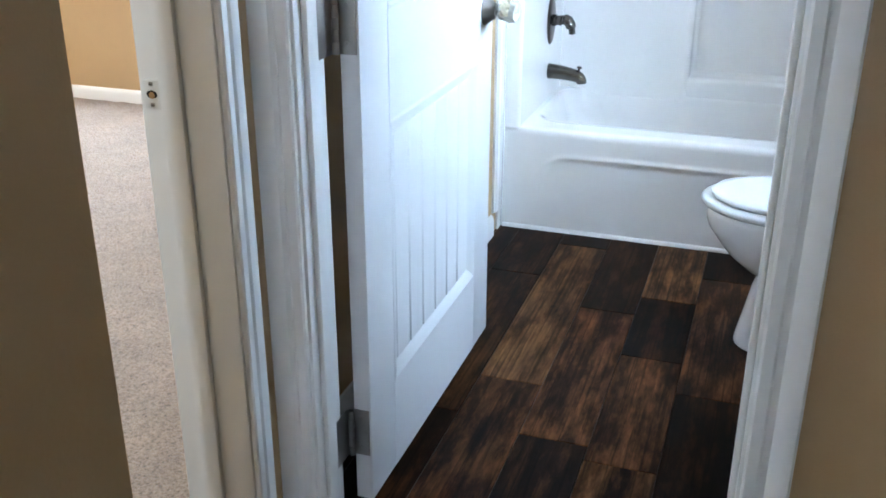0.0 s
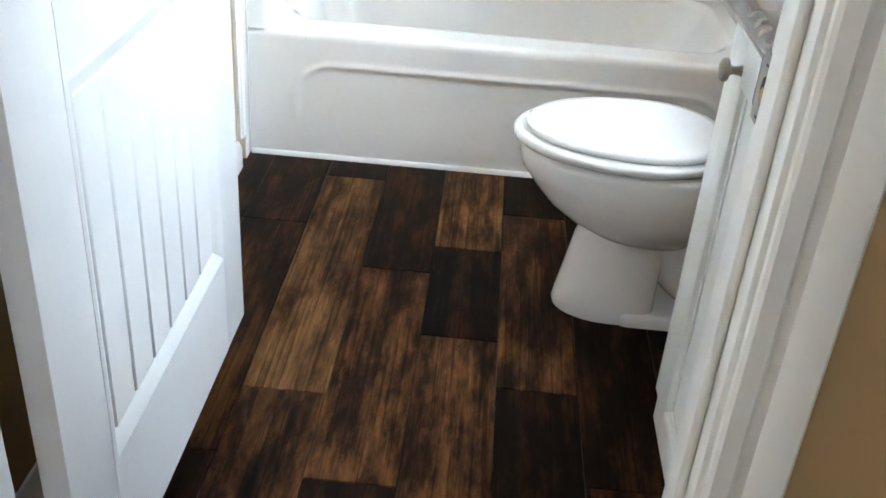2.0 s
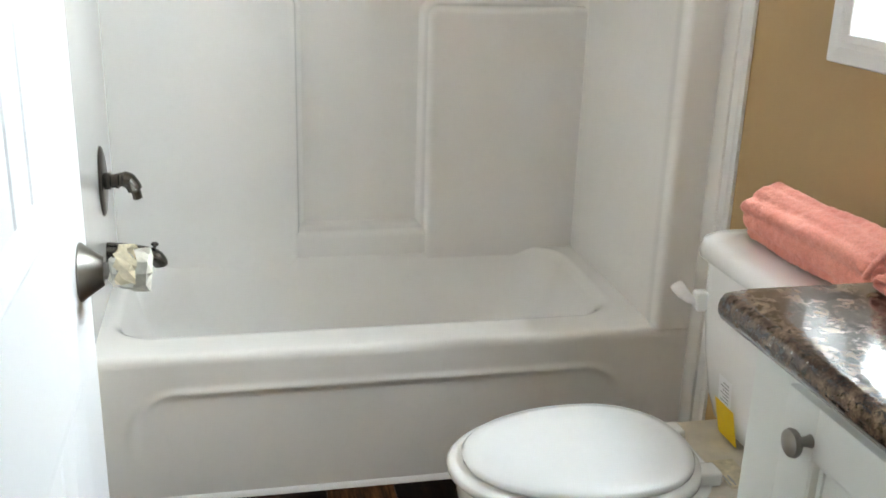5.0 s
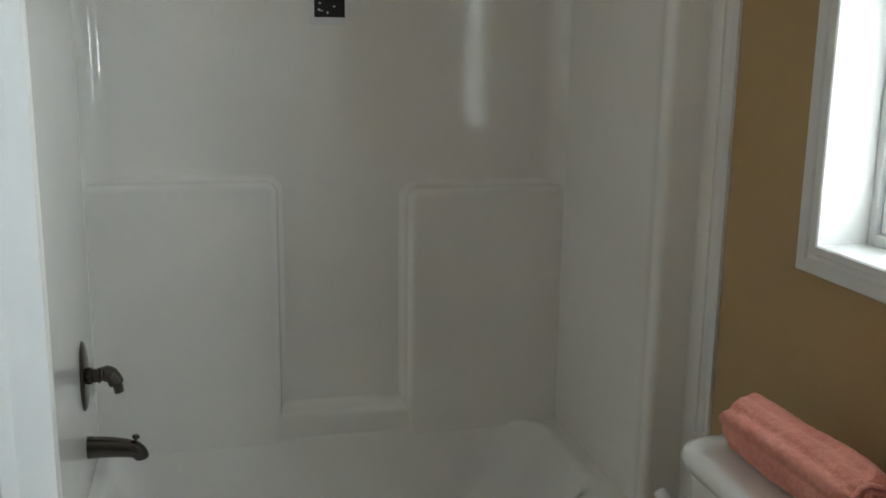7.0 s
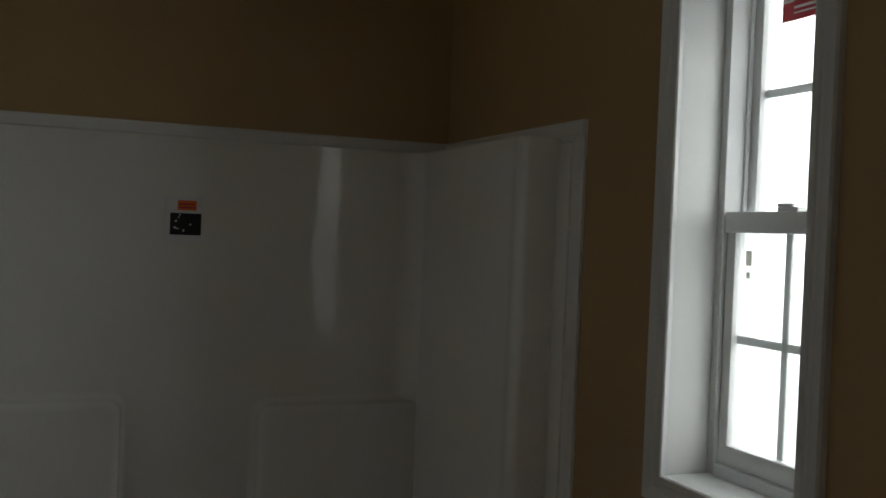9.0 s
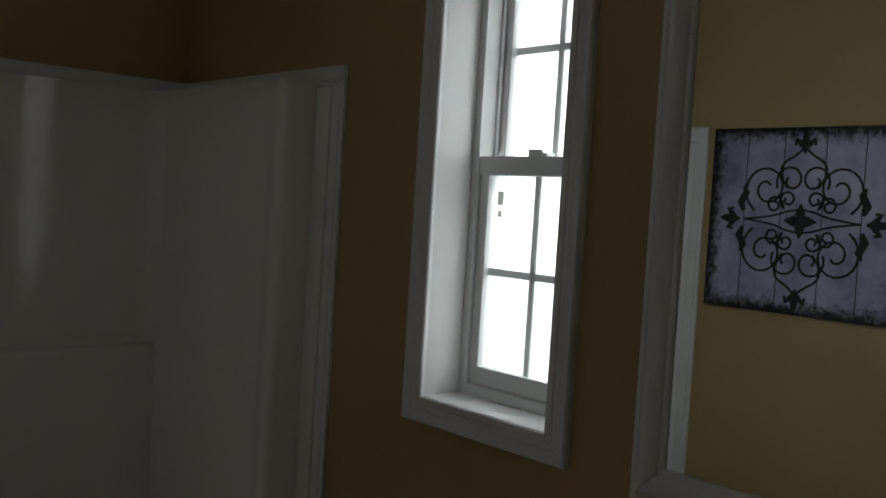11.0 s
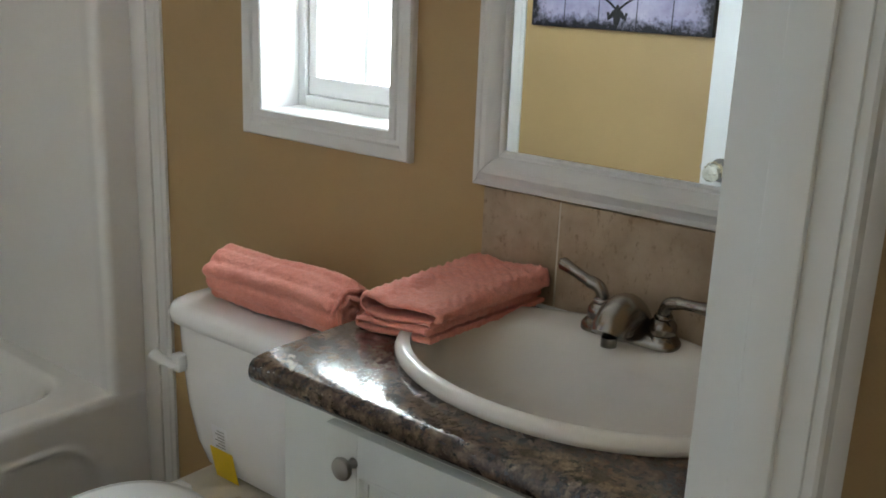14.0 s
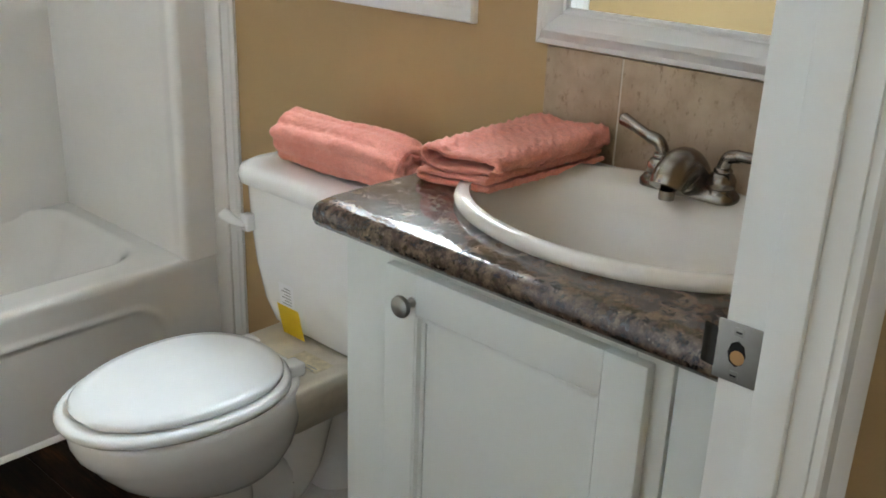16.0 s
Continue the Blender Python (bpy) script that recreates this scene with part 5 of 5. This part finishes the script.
# ---- picture on the west wall ----
def picture():
    y0, y1, z0, z1 = -0.775, -0.142, 1.240, 1.803
    pic = thing("canvas_picture", (XL, (y0 + y1) / 2, z0), "square canvas print of black scrollwork on lilac boards", "picture")
    part("canvas", boxed(XL + 0.001, XL + 0.032, y0, y1, z0, z1, bevel=0.003), CANVAS, pic)
    xf = XL + 0.0325
    for k in range(1, 5):
        u = y0 + (y1 - y0) * k / 5 + 0.004 * math.sin(k * 2.3)
        part("board_line", boxed(xf, xf + 0.0008, u - 0.0013, u + 0.0013, z0 + 0.012, z1 - 0.012), IRON, pic)
    cy, cz, R = (y0 + y1) / 2, (z0 + z1) / 2, 0.29
    work = part("scrollwork", lathe(bmesh.new(), [(0, 0), (0.030, 0), (0.028, 0.0015), (0, 0.002)], pose(xf, cy, cz, 0, 90, 0), 4), IRON, pic, "black scrollwork with leafy tips")

    def pt(a, b):
        return (xf + 0.001, cy + a * R, cz + b * R)

    def spiral(ca, cb, r0, r1, a0, turns, n=30):
        return [pt(ca + (r0 + (r1 - r0) * k / n) * math.cos(a0 + turns * 2 * math.pi * k / n), cb + (r0 + (r1 - r0) * k / n) * math.sin(a0 + turns * 2 * math.pi * k / n)) for k in range(n + 1)]
    for sa in (1, -1):
        for sb in (1, -1):
            f = lambda pts: [(p[0], cy + (p[1] - cy) * sa, cz + (p[2] - cz) * sb) for p in pts]
            for sp_ in (spiral(0.40, 0.33, 0.27, 0.05, radians(-60), 1.55), spiral(0.13, 0.42, 0.17, 0.04, radians(-30), 1.2), spiral(0.30, 0.16, 0.10, 0.03, radians(190), -1.3),
                        spiral(0.15, 0.22, 0.10, 0.03, radians(-70), 1.3)):
                part("scroll", tube(bmesh.new(), f(sp_), 0.0036, 6), IRON, work)
            part("scroll", tube(bmesh.new(), f(smooth_path([pt(0.0, 0.76), pt(0.10, 0.68), pt(0.22, 0.60), pt(0.25, 0.48), pt(0.17, 0.34)])), 0.0036, 6), IRON, work)
            part("scroll", tube(bmesh.new(), f(smooth_path([pt(0.0, 0.12), pt(0.14, 0.10), pt(0.30, 0.05), pt(0.48, 0.02), pt(0.64, 0.0)])), 0.0032, 6), IRON, work)
    for a0 in range(4):
        ang = radians(90 * a0)

        def rot(a, b):
            return pt(a * math.cos(ang) - b * math.sin(ang), a * math.sin(ang) + b * math.cos(ang))
        for path, rad in (([rot(0, 0.70), rot(0, 0.80), rot(0, 0.88), rot(0, 0.95)], [0.004, 0.014, 0.011, 0.001]),
                          ([rot(0, 0.74), rot(0.05, 0.80), rot(0.10, 0.84), rot(0.11, 0.78)], [0.006, 0.009, 0.009, 0.005]), ([rot(0, 0.74), rot(-0.05, 0.80), rot(-0.10, 0.84), rot(-0.11, 0.78)], [0.006, 0.009, 0.009, 0.005]),
                          ([rot(0, 0.06), rot(0, 0.12), rot(0, 0.18)], [0.018, 0.011, 0.002])):
            bm = tube(bmesh.new(), path, rad, 8)
            bmesh.ops.scale(bm, vec=(0.15, 1, 1), space=Matrix.Translation((-xf - 0.001, 0, 0)), verts=bm.verts)
            part("leaf_tip", bm, IRON, work)
    for s in (1, -1):
        for b in (0.17, -0.17):
            bm = tube(bmesh.new(), [pt(0.66 * s, b * 0.5), pt(0.70 * s, b), pt(0.64 * s, b * 1.7), pt(0.68 * s, b * 2.1)], [0.006, 0.013, 0.012, 0.003], 8)
            bmesh.ops.scale(bm, vec=(0.15, 1, 1), space=Matrix.Translation((-xf - 0.001, 0, 0)), verts=bm.verts)
            part("leaf_tip", bm, IRON, work)


picture()


# ---- plank floor ----
PLANK_MESH = {}


def plank(x0, y0, x1, y1, material, parent):
    wide, long_ = round(x1 - x0, 4), round(y1 - y0, 4)
    key = (wide, long_, material.name)
    if key not in PLANK_MESH:
        PLANK_MESH[key] = finish("plank", boxed(-wide / 2 + 0.0006, wide / 2 - 0.0006, -long_ / 2 + 0.0006, long_ / 2 - 0.0006, -0.005, 0.0, bevel=0.0012, seg=1), material, 0)
    ob = new("plank", PLANK_MESH[key])
    ob.parent = parent
    ob.location = ((x0 + x1) / 2, (y0 + y1) / 2, 0)


def plank_floor():
    floor = tagged(new("floor"), "dark brown reclaimed-look vinyl plank floor", "floor", kind="structure")
    D, M, L = PLANK_DARK, PLANK_MID, PLANK_LIGHT
    # seams across each course, from the tub to the door, with each plank's shade
    courses = ((-0.14, ((0.02, D), (-0.55, D), (-1.30, D))), (0.02, ((0.02, D), (-0.375, M), (-1.20, D))), (0.18, ((0.02, D), (-0.105, L), (-1.02, M))),
               (0.34, ((0.02, D), (-0.555, M), (-1.245, D))), (0.50, ((0.02, L), (-0.432, D), (-0.80, M), (-1.30, L))), (0.66, ((0.02, D), (-0.238, M), (-0.952, D))), (0.82, ((0.02, D), (-0.665, D), (-1.20, M))),
               (0.98, ((0.02, M), (-0.45, D), (-1.1, D))), (1.14, ((0.02, D), (-0.70, M))), (1.30, ((0.02, D), (-0.40, D))))
    r = random.Random(12)
    for x, ends in courses:
        x0, x1 = max(x, XL), min(x + 0.16, XR)
        cuts = [e for e, _ in ends] + [YD - 0.05 - r.uniform(0, 0.4)]
        for (ya, m), yb_ in zip(ends, cuts[1:]):
            plank(x0, yb_, x1, ya, m, floor)
        y = cuts[-1]
        if x0 >= 0.02 and x < 1.3:
            while y > -5.6:
                yn = max(-5.6, y - r.choice((0.6, 0.75, 0.9)))
                plank(x0 if x > 0.02 else HX, yn, x1, y, r.choice((D, D, M, M, L)), floor)
                y = yn
    for i in range(6):
        y, x = YH + 0.05, 1.14 + 0.16 * i
        while y > -5.6:
            yn = max(-5.6, y - r.choice((0.6, 0.75, 0.9)))
            if i > 0:
                plank(x, yn, min(x + 0.16, 2.0), y, r.choice((D, D, M, M, L)), floor)
            y = yn


plank_floor()
